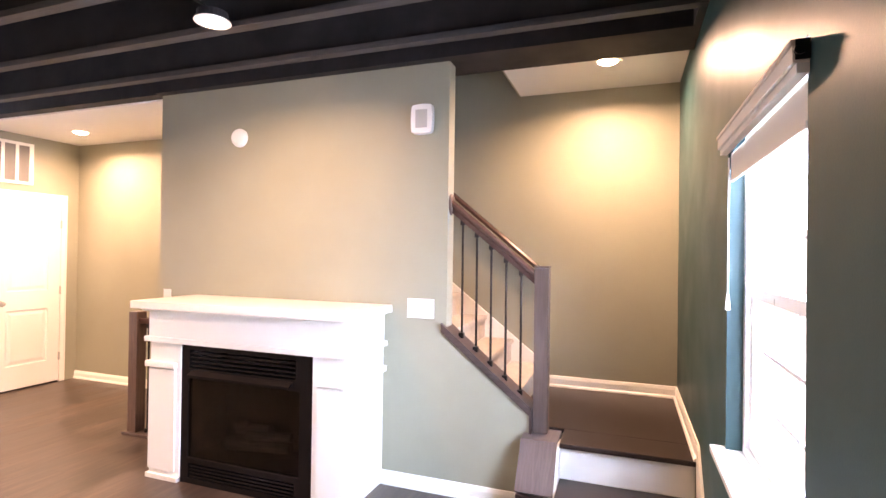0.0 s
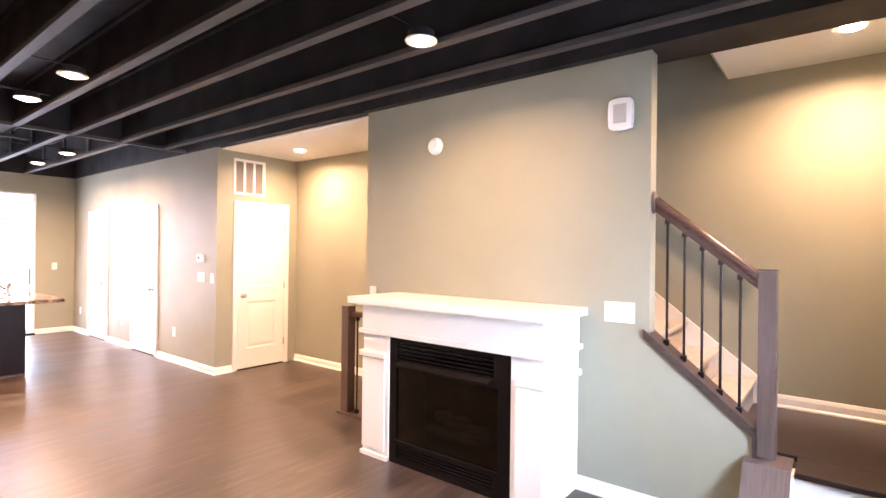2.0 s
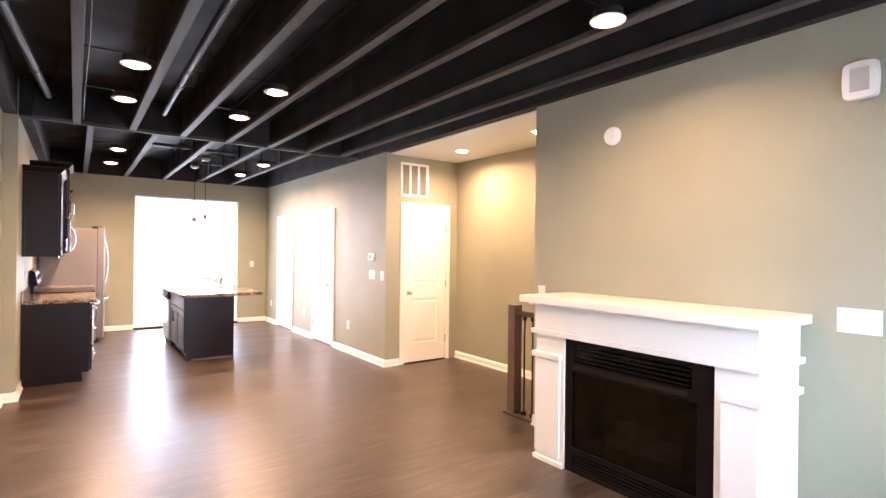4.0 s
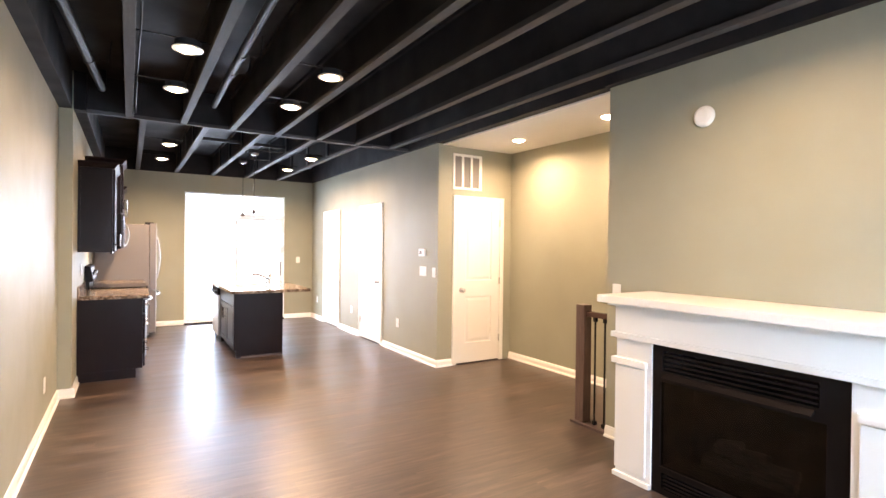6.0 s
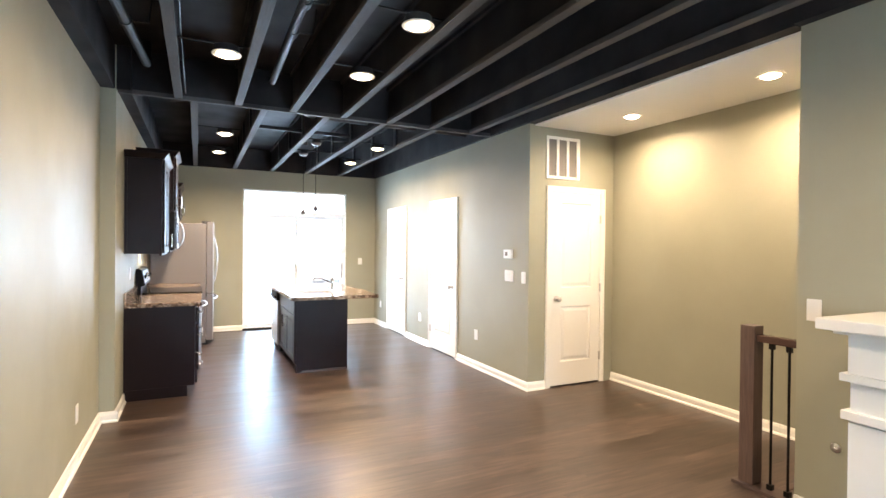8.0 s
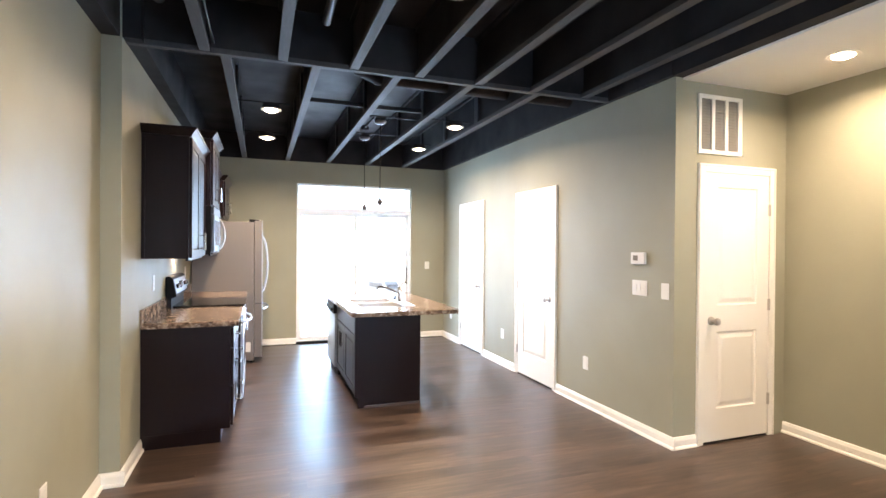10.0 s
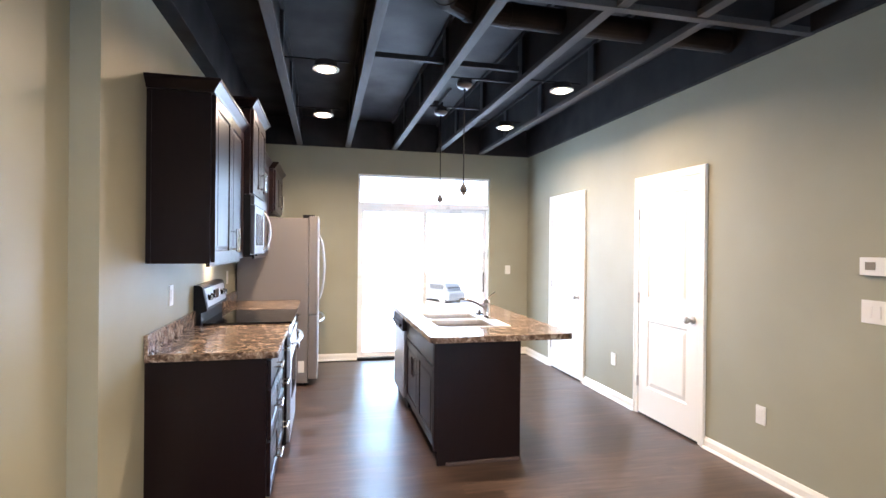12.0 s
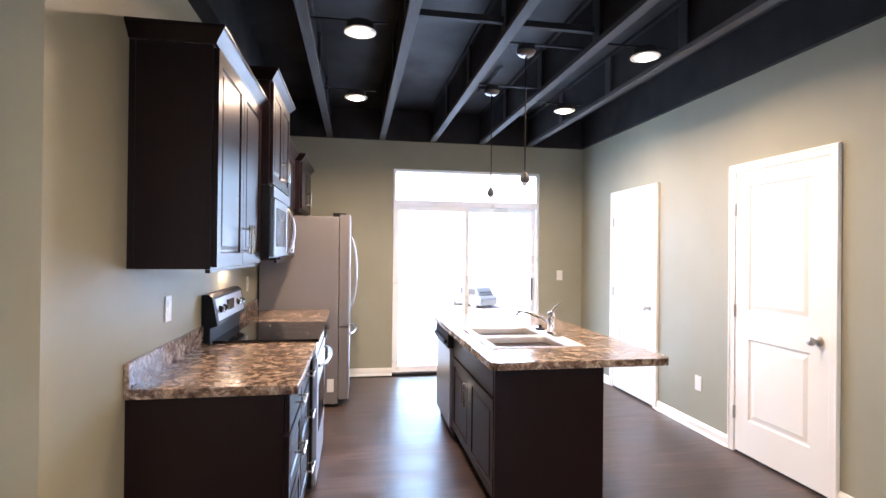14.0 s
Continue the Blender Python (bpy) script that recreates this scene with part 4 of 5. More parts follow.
def cabinet(name, m, w, depth, z0, z1, fronts, label, toe=0.0, crown=0.0, group=""):
    """Local x over the width, back at y = 0, facing -y. fronts: (x0, x1, z0, z1, kind, handle)."""
    t = thing(name, m, label, "cabinet", group)
    rows = [(0, w, -depth + 0.022, 0, z0 + toe, z1, 0.002)]
    if toe:
        rows += [(0, w, -depth + 0.085, 0, z0, z0 + toe)]
    part("body", boxes(rows), ESPRESSO, t)
    for a, b, c, d, kind, side in fronts:
        s = 0.055
        flat = d - c < 0.17
        p = part("drawer_front" if kind == "drawer" else "door",
                 boxes([(a, b, -depth, -depth + 0.020, c, d)], 0.004) if flat else panelled(a, b, c, d, -depth, 0.020, [(a + s, b - s, c + s, d - s)], True, 0.008, 0.014), ESPRESSO, t)
        if kind == "drawer" and side:
            bar_handle(p, (a + b) / 2, -depth, (c + d) / 2, 0.15, False)
        elif side:
            bar_handle(p, a + 0.035 if side < 0 else b - 0.035, -depth, (c + 0.12) if z0 > 1 else (d - 0.12), 0.14, True)
    if z0 > 1:
        part("scribe_strip", boxes([(-0.005, -0.0003, -0.024, -0.001, z0 + 0.002, z1 - 0.002)], 0.0015), ESPRESSO, t)
        part("light_rail", boxes([(0.0, w, -depth + 0.023, -depth + 0.042, z0 - 0.016, z0 - 0.0005)], 0.002), ESPRESSO, t)
    if crown:
        bm = bmesh.new()
        y = -depth + 0.018
        prof = [(0, 0), (-0.012, 0), (-0.018, 0.012), (-0.045, 0.045), (-0.052, 0.050), (-0.052, 0.062), (0, 0.062)]
        add_profile(bm, prof, 0, 1, lambda s, o, u: ((0 + o) if s == 0 else (w - o), y + o, z1 + u))
        for k, (xx, sgn) in enumerate(((0.0, 1), (w, -1))):
            add_profile(bm, prof, 0, 1, lambda s, o, u: (xx + sgn * o, (y + o) if s == 0 else 0, z1 + u))
        part("crown_moulding", bm, ESPRESSO, t)
    return t


KX = -8.18
BASE_H, TOP = 0.862, 0.902


def kitchen_base(x_start, w, cols, label):
    fr = []
    cw = w / cols
    for c in range(cols):
        a, b = c * cw + 0.008, (c + 1) * cw - 0.008
        if label.startswith("espresso drawer"):
            for z0, z1 in ((0.70, 0.845), (0.42, 0.685), (0.12, 0.405)):
                fr.append((a, b, z0, z1, "drawer", 1))
        else:
            fr += [(a, b, 0.70, 0.845, "drawer", 1), (a, b, 0.12, 0.685, "door", 1 if c == 0 else -1)]
    return cabinet("base_cabinet", pose(x_start, Y_KITCHEN, 0, 0, 0, 180), w, 0.61, 0, BASE_H, fr, label, 0.10, 0, "kitchen base cabinets")


kitchen_base(KX, 0.475, 1, "espresso drawer base cabinet under laminate counter")
kitchen_base(KX - 0.477, 0.475, 1, "espresso drawer base cabinet beside the stove")
kitchen_base(-9.915, 0.87, 2, "espresso base cabinet between stove and refrigerator")


def counter(name, m, w, depth, label, splash=True):
    t = thing(name, m, label, "countertop")
    part("top", boxes([(0, w, -depth, 0, BASE_H, TOP, 0.009)]), COUNTER, t)
    if splash:
        part("backsplash", boxes([(0, w, -0.02, 0, TOP, TOP + 0.10, 0.007)]), COUNTER, t)
    return t


counter("counter", pose(KX + 0.02, Y_KITCHEN + 0.001, 0, 0, 0, 180), 0.972, 0.645, "mottled brown laminate counter with short backsplash")
counter("counter", pose(-9.912, Y_KITCHEN + 0.001, 0, 0, 0, 180), 0.88, 0.645, "mottled brown laminate counter beside refrigerator")


def stove():
    w = 0.752
    t = thing("stove", pose(-9.142, Y_KITCHEN + 0.005, 0, 0, 0, 180), "black and stainless electric range with glass cooktop", "stove")
    part("body", boxes([(0, w, -0.62, 0, 0.03, 0.895, 0.004)]), BLACKPLASTIC, t)
    part("cooktop", boxes([(-0.004, w + 0.004, -0.655, -0.06, 0.895, 0.916, 0.006)]), BLACKGLASS, t)
    back = bmesh.new()
    add_profile(back, [(0, 0.90), (-0.048, 0.90), (-0.048, 0.985), (-0.088, 1.0), (-0.057, 1.162), (-0.035, 1.178), (0, 1.178)], 0, w, lambda s, o, u: (s, o, u))
    bk = part("backguard", back, BLACKPLASTIC, t)
    panel = bmesh.new()
    add_profile(panel, [(-0.085, 1.023), (-0.0605, 1.150), (-0.055, 1.150), (-0.079, 1.023)], 0.04, w - 0.04, lambda s, o, u: (s, o - 0.002, u))
    part("control_panel", panel, PANELSTEEL, bk, "satin stainless control panel")
    part("display", boxes([(w / 2 - 0.09, w / 2 + 0.07, -0.080, -0.060, 1.055, 1.125)], 0.002), BLACKGLASS, bk, "dark clock display")
    part("keypad", boxes([(w / 2 + 0.075, w / 2 + 0.115, -0.078, -0.060, 1.055, 1.12)], 0.002), PLASTIC, bk, "pale keypad")
    for x in (0.10, 0.20, w - 0.20, w - 0.10):
        part("knob", add_rod(bmesh.new(), (x, -0.068, 1.088), (x, -0.092, 1.083), 0.021, 0.018, seg=18), BLACKPLASTIC, bk, "black control knob")
        part("knob_cap", boxes([(x - 0.006, x + 0.006, -0.104, -0.088, 1.067, 1.103)], 0.002), CHROME, bk, "chrome knob grip")
    d = part("oven_door", boxes([(0.004, w - 0.004, -0.648, -0.62, 0.20, 0.80, 0.006)]), STEEL, t, "stainless oven door")
    part("oven_window", boxes([(0.12, w - 0.12, -0.652, -0.646, 0.33, 0.62, 0.002)]), BLACKGLASS, d)
    bm = bmesh.new()
    pts = [(0.06 + (w - 0.12) * k / 10, -0.652 - 0.055 * math.sin(math.pi * k / 10) ** 0.5, 0.745) for k in range(11)]
    add_tube(bm, pts, 0.011, 10)
    part("door_handle", bm, STEEL, d, "curved steel handle")
    part("front_trim", boxes([(0.0, w, -0.64, -0.61, 0.81, 0.893, 0.004)]), STEEL, t)
    part("drawer", boxes([(0.004, w - 0.004, -0.645, -0.62, 0.045, 0.185, 0.005)]), STEEL, t, "stainless storage drawer")
    for x in (0.19, 0.56):
        for y, r in ((-0.22, 0.075), (-0.48, 0.10)):
            ring = bmesh.new()
            bmesh.ops.create_circle(ring, segments=28, radius=r)
            e = bmesh.ops.extrude_edge_only(ring, edges=ring.edges[:])
            for v in [g for g in e["geom"] if isinstance(g, bmesh.types.BMVert)]:
                v.co *= 0.97
            for v in ring.verts:
                v.co += Vector((x, y, 0.9166))
            part("burner_ring", ring, RUBBER, t, "grey burner ring")


stove()


def microwave():
    w = 0.752
    t = thing("microwave", pose(-9.145, Y_KITCHEN, 0, 0, 0, 180), "stainless microwave mounted over the range", "microwave")
    part("body", boxes([(0, w, -0.37, 0, 1.39, 1.82, 0.003)]), BLACKPLASTIC, t)
    d = part("door", boxes([(0.003, w * 0.74, -0.40, -0.37, 1.40, 1.745, 0.006)]), APPLIANCE, t, "stainless microwave door")
    part("door_window", boxes([(0.06, w * 0.62, -0.404, -0.398, 1.46, 1.69, 0.003)]), MICROGLASS, d)
    part("control_panel", boxes([(w * 0.745, w - 0.003, -0.40, -0.37, 1.40, 1.745, 0.006)]), BLACKGLASS, t)
    part("vent_strip", boxes([(0.003, w - 0.003, -0.395, -0.37, 1.75, 1.815, 0.005)]), APPLIANCE, t)
    bm = bmesh.new()
    pts = [(w * 0.69, -0.402 - 0.05 * math.sin(math.pi * k / 10) ** 0.6, 1.42 + 0.30 * k / 10) for k in range(11)]
    add_tube(bm, pts, 0.010, 10)
    part("handle", bm, STEEL, d, "bowed steel handle")


microwave()
tl = thing("task_lamp", pose(-9.62, Y_KITCHEN + 0.08, 1.39), "small lit task lamp under the microwave", "task lamp")
part("lens", boxes([(-0.05, 0.05, -0.02, 0.02, -0.008, -0.001)], 0.002), BULB, tl, "glowing frosted lens")
part("housing", boxes([(-0.07, 0.07, -0.03, 0.03, -0.004, 0.0)], 0.002), BLACKPLASTIC, tl)


def fridge():
    w = 0.90
    t = thing("refrigerator", pose(-10.82, Y_KITCHEN + 0.02, 0, 0, 0, 180), "stainless bottom-freezer refrigerator with grey sides", "refrigerator")
    part("body", boxes([(0, w, -0.70, 0, 0.03, 1.75, 0.006)]), FRIDGE_SIDE, t, "grey painted side")
    part("base_grille", boxes([(0.01, w - 0.01, -0.71, -0.66, 0.01, 0.06, 0.003)]), BLACKPLASTIC, t)
    for k, (a, b, c, d) in enumerate([(0.0, w / 2 - 0.003, 0.74, 1.77), (w / 2 + 0.003, w, 0.74, 1.77), (0.0, w, 0.07, 0.73)]):
        p = part("door", boxes([(a, b, -0.788, -0.705, c, d, 0.004)]), FRIDGE_SIDE, t, "refrigerator door with grey edges")
        part("door_skin", boxes([(a - 0.001, b + 0.001, -0.802, -0.786, c - 0.001, d + 0.001, 0.006)]), STEEL, p, "brushed stainless door front")
        bm = bmesh.new()
        if k < 2:
            x = b - 0.05 if k == 0 else a + 0.05
            pts = [(x, -0.802 - 0.06 * math.sin(math.pi * i / 12) ** 0.6, c + 0.12 + 0.72 * i / 12) for i in range(13)]
        else:
            pts = [(a + 0.08 + (b - a - 0.16) * i / 12, -0.802 - 0.06 * math.sin(math.pi * i / 12) ** 0.6, d - 0.07) for i in range(13)]
        add_tube(bm, pts, 0.012, 10)
        part("handle", bm, STEEL, p, "bowed steel handle")
    for a in (0.02, w - 0.10):
        part("hinge_cover", boxes([(a, a + 0.08, -0.76, -0.64, 1.75, 1.785, 0.006)]), BLACKPLASTIC, t)
    part("label", boxes([(-0.0015, 0.001, -0.665, -0.605, 0.14, 0.26)]), PLASTIC, t, "small white rating label")


fridge()
UPG = "kitchen wall cabinets"
w1 = 0.955
cabinet("wall_cabinet", pose(KX, Y_KITCHEN, 0, 0, 0, 180), w1, 0.325, 1.362, 2.25, [(0.008, w1 / 2 - 0.002, 1.37, 2.24, "door", 1), (w1 / 2 + 0.002, w1 - 0.008, 1.37, 2.24, "door", -1)], "espresso two door wall cabinet with crown moulding", 0, 1, UPG)
cabinet("wall_cabinet", pose(-9.145, Y_KITCHEN, 0, 0, 0, 180), 0.752, 0.385, 1.823, 2.43, [(0.008, 0.374, 1.83, 2.42, "door", 1), (0.378, 0.744, 1.83, 2.42, "door", -1)], "espresso wall cabinet above the microwave", 0, 1, UPG)
cabinet("wall_cabinet", pose(-9.905, Y_KITCHEN, 0, 0, 0, 180), 0.88, 0.325, 1.362, 2.25, [(0.008, 0.438, 1.37, 2.24, "door", 1), (0.442, 0.872, 1.37, 2.24, "door", -1)], "espresso wall cabinet beside the refrigerator", 0, 1, UPG)
cabinet("wall_cabinet", pose(-10.82, Y_KITCHEN, 0, 0, 0, 180), 0.90, 0.385, 1.81, 2.25, [(0.008, 0.448, 1.82, 2.24, "door", 1), (0.452, 0.892, 1.82, 2.24, "door", -1)], "espresso wall cabinet above the refrigerator", 0, 1, UPG)

# ---- island ----
IX0, IX1, IY0, IY1, ITOP = -10.46, -8.64, 1.20, 1.80, 0.868
ib = ITOP - 0.04
isl = cabinet("island_cabinet", pose(-9.83, IY1, 0), 1.19, 0.60, 0, ib,
              [(0.02, 1.15, ib - 0.165, ib - 0.015, "drawer", 0), (0.02, 0.583, 0.12, ib - 0.18, "door", 1), (0.587, 1.15, 0.12, ib - 0.18, "door", -1)],
              "espresso sink base cabinet of kitchen island", 0.10)
part("end_panel", boxes([(1.172, 1.192, -0.575, 0.0, 0.0, ib), (1.172, 1.192, -0.602, -0.575, 0.10, ib)], 0.001), ESPRESSO, isl)
part("back_panel", boxes([(-0.63, 1.19, 0.0, 0.012, 0.0, ib)], 0.001), ESPRESSO, isl)
part("far_panel", boxes([(-0.63, -0.615, -0.58, 0.0, 0.0, ib)], 0.001), ESPRESSO, isl)
# lighter wood here paints the reflected line along the island's foot
part("shoe_moulding", boxes([(1.192, 1.204, -0.515, 0.012, 0.0, 0.022)], 0.004), STAINED_X, isl, "shoe moulding, lighter brown to imitate its reflection")
dw = thing("dishwasher", pose(-10.44, IY1 - 0.02, 0), "stainless dishwasher with black control strip in island", "dishwasher")
part("body", boxes([(0.002, 0.602, -0.56, 0, 0.02, ib - 0.004)]), BLACKPLASTIC, dw)
part("door", boxes([(0.002, 0.602, -0.60, -0.562, 0.11, 0.70, 0.006)]), STEEL, dw, "stainless door")
part("control_strip", boxes([(0.002, 0.602, -0.615, -0.562, 0.705, ib - 0.008, 0.008)]), BLACKPLASTIC, dw, "black control strip")
part("handle", boxes([(0.05, 0.554, -0.635, -0.612, 0.735, 0.765, 0.006)]), BLACKPLASTIC, dw, "black pocket handle")
ct = thing("island_counter", pose(-9.575, 1.68, 0), "mottled brown laminate island top with overhang", "countertop")
SX0, SX1, SY0, SY1 = -9.80, -8.96, 1.26, 1.86
bm = slab_holes(-10.56 + 9.575, -8.59 + 9.575, 1.165 - 1.68, 2.19 - 1.68, [(SX0 + 0.02 + 9.575, SX1 - 0.02 + 9.575, SY0 + 0.02 - 1.68, SY1 - 0.02 - 1.68)], ib, ITOP, lambda u, v, d: (u, v, d))
vert_edges = [e for e in bm.edges if abs(e.verts[0].co.z - e.verts[1].co.z) > 0.01 and min(abs(abs(e.verts[0].co.x) - 0.985), 1) < 0.001]
bmesh.ops.bevel(bm, geom=vert_edges, offset=0.045, segments=5, profile=0.5, affect="EDGES")
part("top", bm, COUNTER, ct)
part("front_edge", boxes([(-0.93, 0.93, 1.163 - 1.68, 1.1665 - 1.68, ib + 0.001, ITOP - 0.004)], 0.001), COUNTER, ct)
part("side_edge", boxes([(0.9845, 0.9875, -0.46, 0.455, ib + 0.001, ITOP - 0.004)], 0.001), COUNTER, ct)


def sink():
    t = thing("kitchen_sink", pose(0, 0, ITOP), "double bowl stainless steel sink in island", "sink")
    bowls = [(SX1 - 0.415, SX1 - 0.018, SY0 + 0.045, SY1 - 0.10), (SX0 + 0.030, SX0 + 0.41, SY0 + 0.045, SY1 - 0.10)]
    bm = slab_holes(SX0, SX1, SY0, SY1, bowls, 0.0005, 0.006, lambda u, v, d: (u, v, d))
    part("rim", bm, SINKSTEEL, t)
    for a, b, c, d in bowls:
        bm = bmesh.new()
        rings = []
        for ins, z in ((-0.001, 0.006), (0.006, -0.004), (0.012, -0.13), (0.035, -0.155), (0.15, -0.158)):
            ring = []
            r = 0.06
            for cx, cy, a0 in ((b - r, d - r, 0), (a + r, d - r, 90), (a + r, c + r, 180), (b - r, c + r, 270)):
                for k in range(5):
                    an = radians(a0 + 22.5 * k)
                    x, y = cx + r * math.cos(an), cy + r * math.sin(an)
                    mx, my = (a + b) / 2, (c + d) / 2
                    fx, fy = 1 - ins / ((b - a) / 2), 1 - ins / ((d - c) / 2)
                    ring.append(bm.verts.new((mx + (x - mx) * fx, my + (y - my) * fy, z)))
            rings.append(ring)
        for p, q in zip(rings, rings[1:]):
            for i in range(20):
                bm.faces.new((p[i], p[(i + 1) % 20], q[(i + 1) % 20], q[i]))
        bm.faces.new(rings[-1])
        bowl = part("bowl", bm, BOWLSTEEL, t, "brushed steel bowl")
        corners = bmesh.new()
        for cx, cy, sx, sy in ((a, c, 1, 1), (b, c, -1, 1), (a, d, 1, -1), (b, d, -1, -1)):
            arc = [corners.verts.new((cx + sx * (0.06 - 0.06 * math.cos(radians(q * 15))), cy + sy * (0.06 - 0.06 * math.sin(radians(q * 15))), 0.0055)) for q in range(7)]
            corner = corners.verts.new((cx, cy, 0.0055))
            for p, q in zip(arc, arc[1:]):
                corners.faces.new((corner, p, q))
        part("corner_fillet", corners, STEEL, bowl)
        part("drain", add_lathe(bmesh.new(), [(0.001, -0.157), (0.042, -0.157), (0.042, -0.154), (0.03, -0.155), (0.001, -0.155)], ((a + b) / 2, (c + d) / 2, 0), 16), CHROME, bowl)
    return t


sink()
fc = thing("faucet", pose(-9.40, 1.81, ITOP + 0.006), "chrome single lever kitchen faucet with long spout", "faucet")
part("base_plate", boxes([(-0.12, 0.12, -0.027, 0.027, 0, 0.010)], 0.005), CHROME, fc)
part("body", add_lathe(bmesh.new(), [(0.03, 0.01), (0.026, 0.02), (0.024, 0.11), (0.028, 0.125), (0.024, 0.15), (0.008, 0.158)], (0, 0, 0), 18), CHROME, fc)
spout = add_tube(bmesh.new(), [(0, 0, 0.07), (-0.01, -0.07, 0.115), (-0.02, -0.15, 0.15), (-0.025, -0.21, 0.158), (-0.025, -0.235, 0.148), (-0.025, -0.24, 0.125)], 0.011, 12)
part("spout", spout, CHROME, fc)
part("lever", add_tube(bmesh.new(), [(0, 0, 0.15), (0.0, 0.03, 0.185), (-0.01, 0.075, 0.21)], 0.007, 10), CHROME, fc)
ss = thing("sink_stopper", pose(-9.62, 1.815, ITOP + 0.006), "black rubber sink stopper on the sink rim", "sink stopper")
part("stopper", add_lathe(bmesh.new(), [(0.001, 0), (0.038, 0.0), (0.036, 0.01), (0.012, 0.014), (0.010, 0.03), (0.016, 0.036), (0.001, 0.038)], (0, 0, 0), 16), BLACKPLASTIC, ss)


# ---- pendants ----
def pendant(m):
    t = thing("pendant_light", m, "bare pendant socket on black cord above island", "pendant light", "island pendants")
    part("canopy", add_lathe(bmesh.new(), [(0.001, -0.018), (0.030, -0.014), (0.052, -0.002), (0.062, 0.014), (0.062, 0.022), (0.001, 0.026)], (0, 0, 0), 24), CANOPYMETAL, t, "polished metal canopy")
    part("canopy_nut", add_rod(bmesh.new(), (0, 0, -0.022), (0, 0, -0.002), 0.008, 0.011, seg=10), BLACKPLASTIC, t)
    part("cord", add_rod(bmesh.new(), (0, 0, -0.76), (0, 0, 0), 0.0042, seg=8), BLACKPLASTIC, t)
    part("socket", add_lathe(bmesh.new(), [(0.005, -0.740), (0.009, -0.762), (0.022, -0.778), (0.030, -0.795), (0.031, -0.810), (0.025, -0.826), (0.015, -0.830)], (0, 0, 0), 18), SOCKETGREY, t, "dark grey socket cover")
    part("lamp_holder", add_lathe(bmesh.new(), [(0.018, -0.828), (0.018, -0.838), (0.010, -0.850), (0.001, -0.851)], (0, 0, 0), 14), PLASTIC, t)
    part("ceiling_box", boxes([(-0.045, 0.045, -0.045, 0.045, 0.024, 0.06)], 0.002), BLACKPAINT, t)
    part("hanger_bar", boxes([(-0.010, 0.010, -0.175, 0.39, 0.061, 0.074)], 0.002), BLACKPAINT, t)
    return t


p1 = pendant(pose(-9.195, 1.54, CEIL))
copy_thing(p1, pose(-10.03, 1.54, CEIL))


# ---- recessed lights ----
def downlight(m, open_ceiling, group):
    t = thing("recessed_light", m, "lit round recessed light in black open ceiling" if open_ceiling else "lit round recessed light in white ceiling", "recessed light", group)
    part("trim_ring", add_lathe(bmesh.new(), [(0.070, -0.004), (0.092, -0.004), (0.094, 0.0), (0.092, 0.003), (0.070, 0.002)], (0, 0, 0), 28), WHITE, t)
    part("lens", add_lathe(bmesh.new(), [(0.001, -0.022), (0.03, -0.020), (0.06, -0.008), (0.069, 0.001), (0.001, 0.002)], (0, 0, 0), 28), BULB, t, "glowing frosted lens")
    if open_ceiling:
        part("housing_can", add_lathe(bmesh.new(), [(0.078, 0.004), (0.078, 0.05), (0.05, 0.058), (0.001, 0.058)], (0, 0, 0), 24), BLACKPAINT, t, "black painted housing can")
        part("mounting_bar", boxes([(-0.007, 0.007, -0.315, 0.16, 0.0575, 0.066)]), BLACKMETAL, t)
    return t


def lamp(x, y, z, power, size=0.13, spread=162):
    d = bpy.data.lights.new("downlight_lamp", "AREA")
    d.shape, d.size, d.energy, d.color, d.spread = "DISK", size, power, LAMP_COLOR, radians(spread)
    ob = new("downlight_lamp", d)
    ob.location = (x, y, z)


OPEN = [(-3.055, 2.345), (-5.40, 0.37), (-6.40, 0.37), (-5.42, 1.33), (-6.41, 1.30), (-9.06, 0.48), (-10.36, 0.46), (-9.08, 2.31), (-10.38, 2.31)]
first = None
for x, y in OPEN:
    if first is None:
        first = downlight(pose(x, y, CEIL), True, "recessed lights of the open ceiling")
    else:
        copy_thing(first, pose(x, y, CEIL))
    lamp(x, y, CEIL - 0.028, LAMP_POWER * (0.18 if y < 0.4 and x > -7 else 0.56 if x > -4 else 0.85 if x > -7 else 1.0))
first = downlight(pose(-6.27, 3.87, DRYWALL - 0.001), False, "recessed lights of the hall")
copy_thing(first, pose(-4.98, 3.86, DRYWALL - 0.001))
copy_thing(first, pose(-1.10, 3.77, 2.799))
tlamp = bpy.data.lights.new("task_lamp_light", "AREA")
tlamp.shape, tlamp.size, tlamp.size_y, tlamp.energy, tlamp.color = "RECTANGLE", 0.09, 0.035, 0.5, LAMP_COLOR
new("task_lamp_light", tlamp).location = (-9.62, Y_KITCHEN + 0.08, 1.375)
lamp(-6.27, 3.87, DRYWALL - 0.03, LAMP_POWER * 0.75)
lamp(-4.98, 3.86, DRYWALL - 0.03, LAMP_POWER * 0.75)
lamp(-1.10, 3.77, 2.772, LAMP_POWER * 0.85)

# ---- sky light at the openings ----
def opening_light(x, y, z, w, h, power, turn, tilt=DAY_TILT):
    d = bpy.data.lights.new("opening_light", "AREA")
    d.shape, d.size, d.size_y, d.energy, d.color = "RECTANGLE", w, h, power, DAY_COLOR
    ob = new("opening_light", d)
    ob.matrix_world = pose(x, y, z, 90 - tilt, 0, turn)


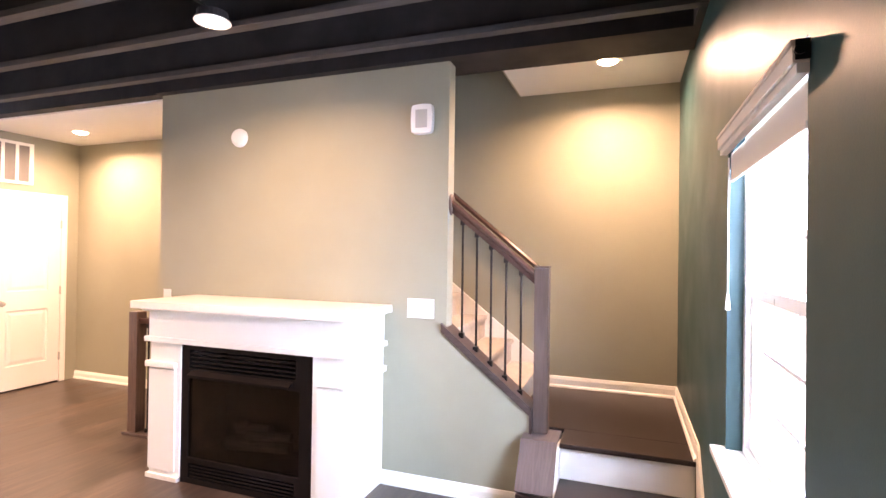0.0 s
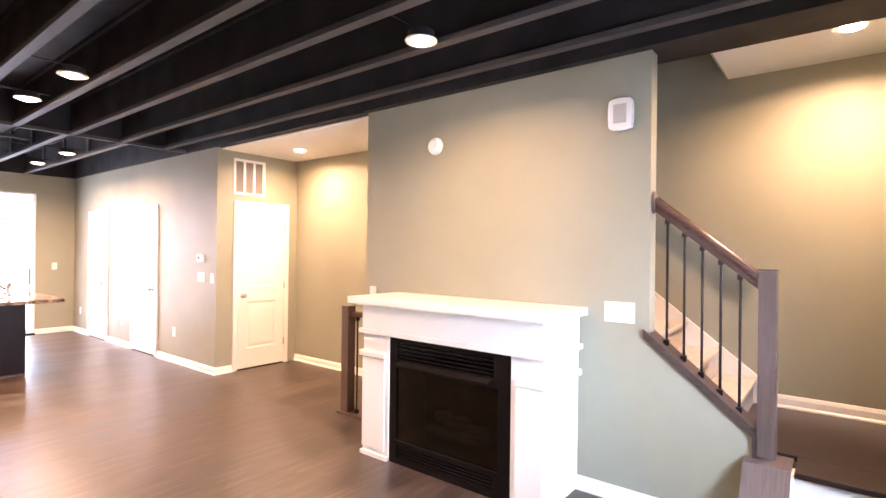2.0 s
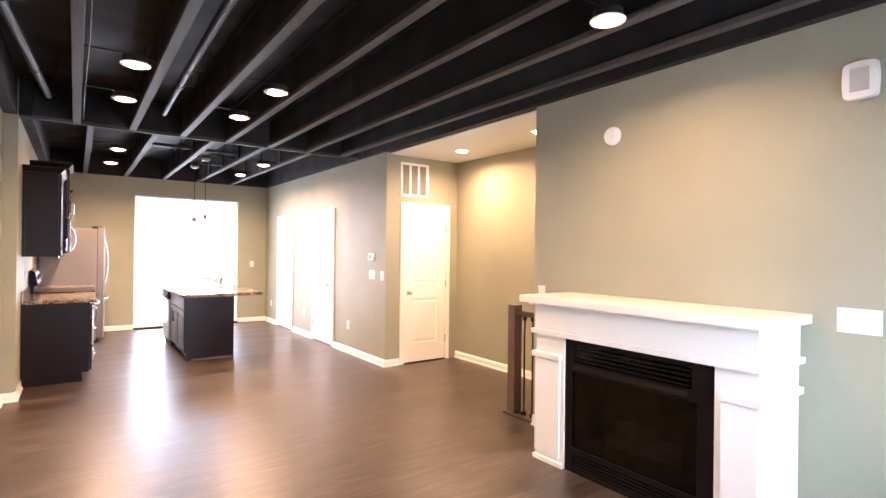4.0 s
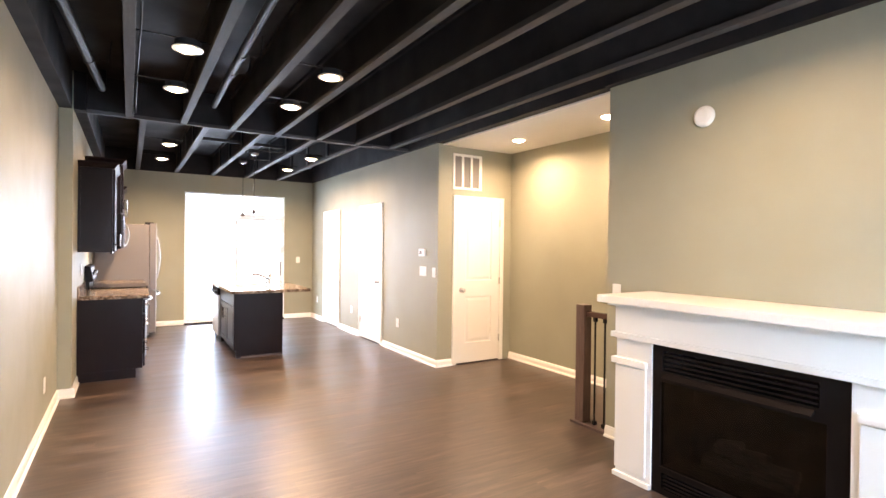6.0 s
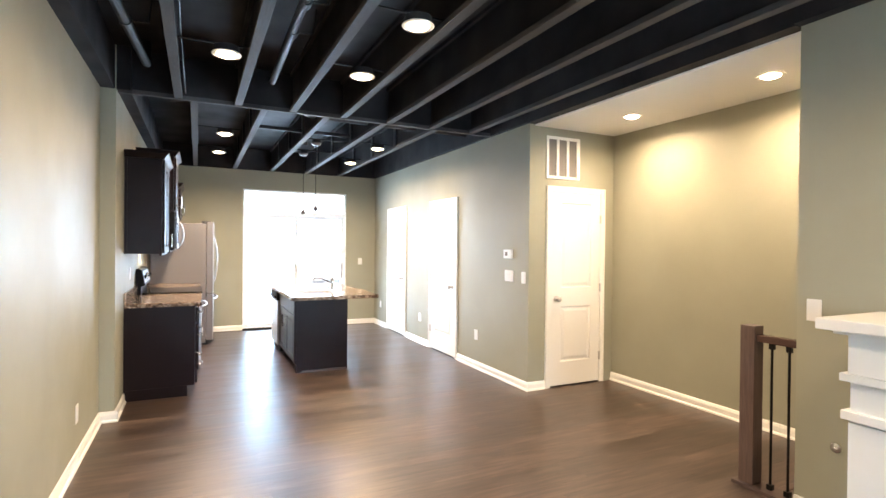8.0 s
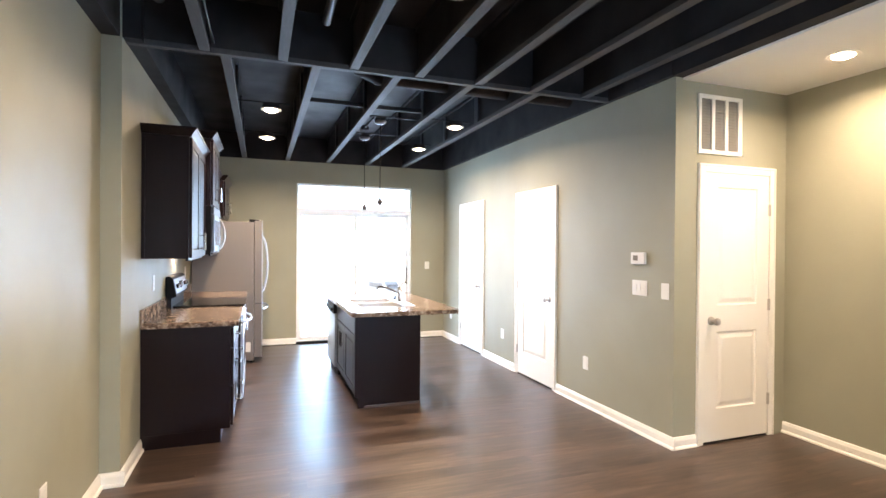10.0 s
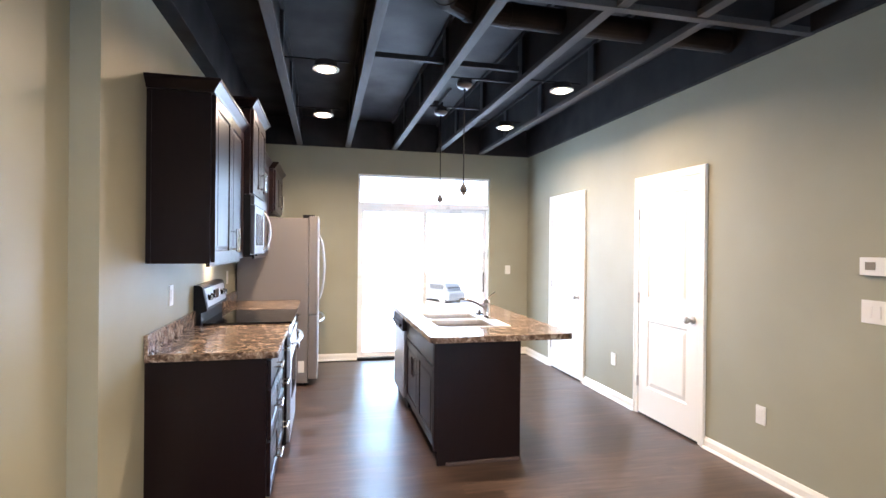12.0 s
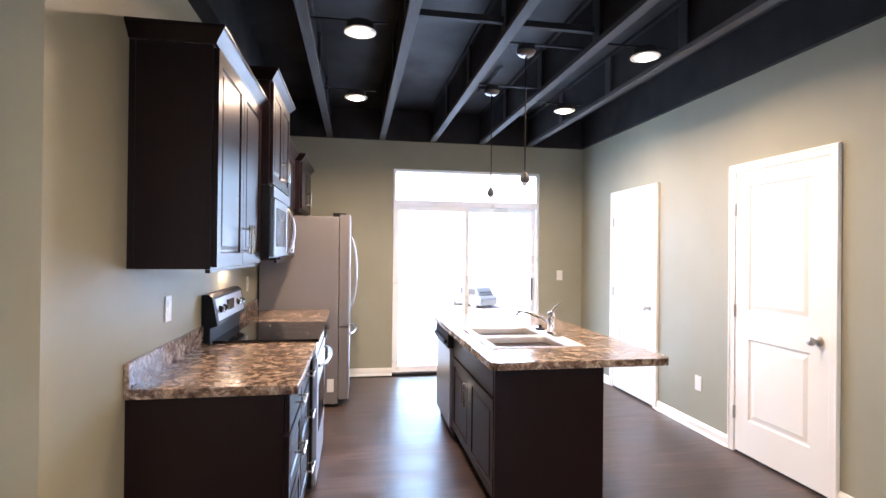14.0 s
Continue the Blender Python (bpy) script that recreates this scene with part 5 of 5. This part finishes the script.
opening_light(X_FAR - 0.34, 1.79, 1.64, 1.74, 1.16, SLIDER_POWER * 0.68, -90)
opening_light(X_FAR - 0.30, 1.79, 0.36, 1.74, 0.62, SLIDER_POWER * 0.30, -90, 0)
opening_light(X_FAR - 0.34, 1.79, 2.27, 1.74, 0.34, SLIDER_POWER * 0.12, -90)
opening_light(X_FRONT + 0.36, 1.98, 1.45, 0.92, 1.1, WINDOW_POWER * 2.4, 90, 30)
# daylight through the assumed, unseen window_2
opening_light(X_FRONT + 0.36, 0.58, 1.45, 0.92, 1.1, WINDOW_POWER * 0.36, 90, 5)

# ---- outside ----
part("ground", boxes([(-400, 400, -400, 400, -3.4, -3.1)]), GRAVEL, None, "pale gravel ground around the house", "structure")
part("road", boxes([(-70, -24, -60, 60, -3.1, -3.08)]), CONCRETE, None, "pale concrete parking lot", "structure")


# tyre grey is raised to imitate the glare of daylight outside
TYRE = material("daylight_paled_tyre", (0.3, 0.3, 0.31), 0.8)


def car(m, paint, label):
    t = thing("car", m, label, "car")
    bm = bmesh.new()
    prof = [(-2.2, 0.22), (-2.25, 0.75), (-2.05, 0.95), (-1.7, 1.05), (2.1, 1.0), (2.2, 0.7), (2.15, 0.22)]
    add_profile(bm, prof, -0.9, 0.9, lambda s, o, u: (o, s, u))
    bmesh.ops.bevel(bm, geom=bm.edges[:], offset=0.06, segments=2, affect="EDGES")
    body = part("body", bm, paint, t)
    bm = bmesh.new()
    prof = [(-1.9, 1.02), (-1.55, 1.55), (-1.3, 1.62), (0.3, 1.62), (0.6, 1.55), (1.15, 1.02)]
    add_profile(bm, prof, -0.78, 0.78, lambda s, o, u: (o, s, u))
    bmesh.ops.bevel(bm, geom=bm.edges[:], offset=0.05, segments=2, affect="EDGES")
    part("cabin", bm, paint, t)
    part("side_windows", boxes([(-1.4, 0.35, -0.80, 0.80, 1.10, 1.48)], 0.02), CARGLASS, t)
    part("windscreen", boxes([(-1.80, 0.95, -0.66, 0.66, 1.10, 1.30)], 0.02), CARGLASS, t)
    for x in (-1.4, 1.35):
        for y in (-0.85, 0.85):
            wh = part("wheel", add_rod(bmesh.new(), (x, y - 0.11, 0.34), (x, y + 0.11, 0.34), 0.34, seg=20), TYRE, t)
            part("rim", add_rod(bmesh.new(), (x, y - 0.115, 0.34), (x, y + 0.115, 0.34), 0.2, seg=14), STEEL, wh)


car(pose(-47.3, 10.0, -3.08, 0, 0, 208), CARPAINT, "blue grey parked hatchback on concrete")
car(pose(-33, 4.7, -3.08, 0, 0, 176), CARWHITE, "silver parked car on concrete")


# ---- floor boards, last ----
def boards():
    holder = thing("floor_boards", pose(-6, 1.5, -0.012), "dark walnut stained hardwood floor boards", "floor", "", "structure")
    rng = random.Random(5)
    w, g = 0.125, 0.0003
    meshes = {}

    def mesh_for(length):
        key = round(length, 2)
        if key not in meshes:
            bm = bmesh.new()
            top, low = [[bm.verts.new((sx * (w - g) / 2, sy * (key - g) / 2, z)) for sx, sy in ((-1, -1), (1, -1), (1, 1), (-1, 1))] for z in (0.012, 0.0)]
            bm.faces.new(top)
            for i in range(4):
                j = (i + 1) % 4
                bm.faces.new((low[i], low[j], top[j], top[i]))
            me = bpy.data.meshes.new("floor_board")
            bm.to_mesh(me)
            bm.free()
            me.materials.append(PLANK)
            meshes[key] = me
        return meshes[key]

    n = int((X_FRONT - X_FAR) / w)
    for i in range(n + 1):
        x = X_FRONT - w * (i + 0.5)
        if x - w / 2 < X_FAR:
            break
        lo = (Y_LEFT if x > X_JOG else Y_KITCHEN) + 0.004
        hi = Y_RIGHT - 0.004
        if x > X_CLOSET:
            hi = 3.245 if x > FP0 - 0.1 else Y_BACK - 0.004
            if x < -4.63:
                hi = Y_BACK - 0.004
        y = lo
        first_cut = True
        while y < hi - 0.02:
            length = round(rng.uniform(0.35, 1.5) if first_cut else rng.uniform(0.9, 1.8), 2)
            first_cut = False
            if y + length > hi - 0.25:
                length = round(hi - y, 2)
            ob = new("floor_board", mesh_for(length))
            ob.location = (x + 6, y + length / 2 - 1.5, 0)
            ob.parent = holder
            y += length


boards()
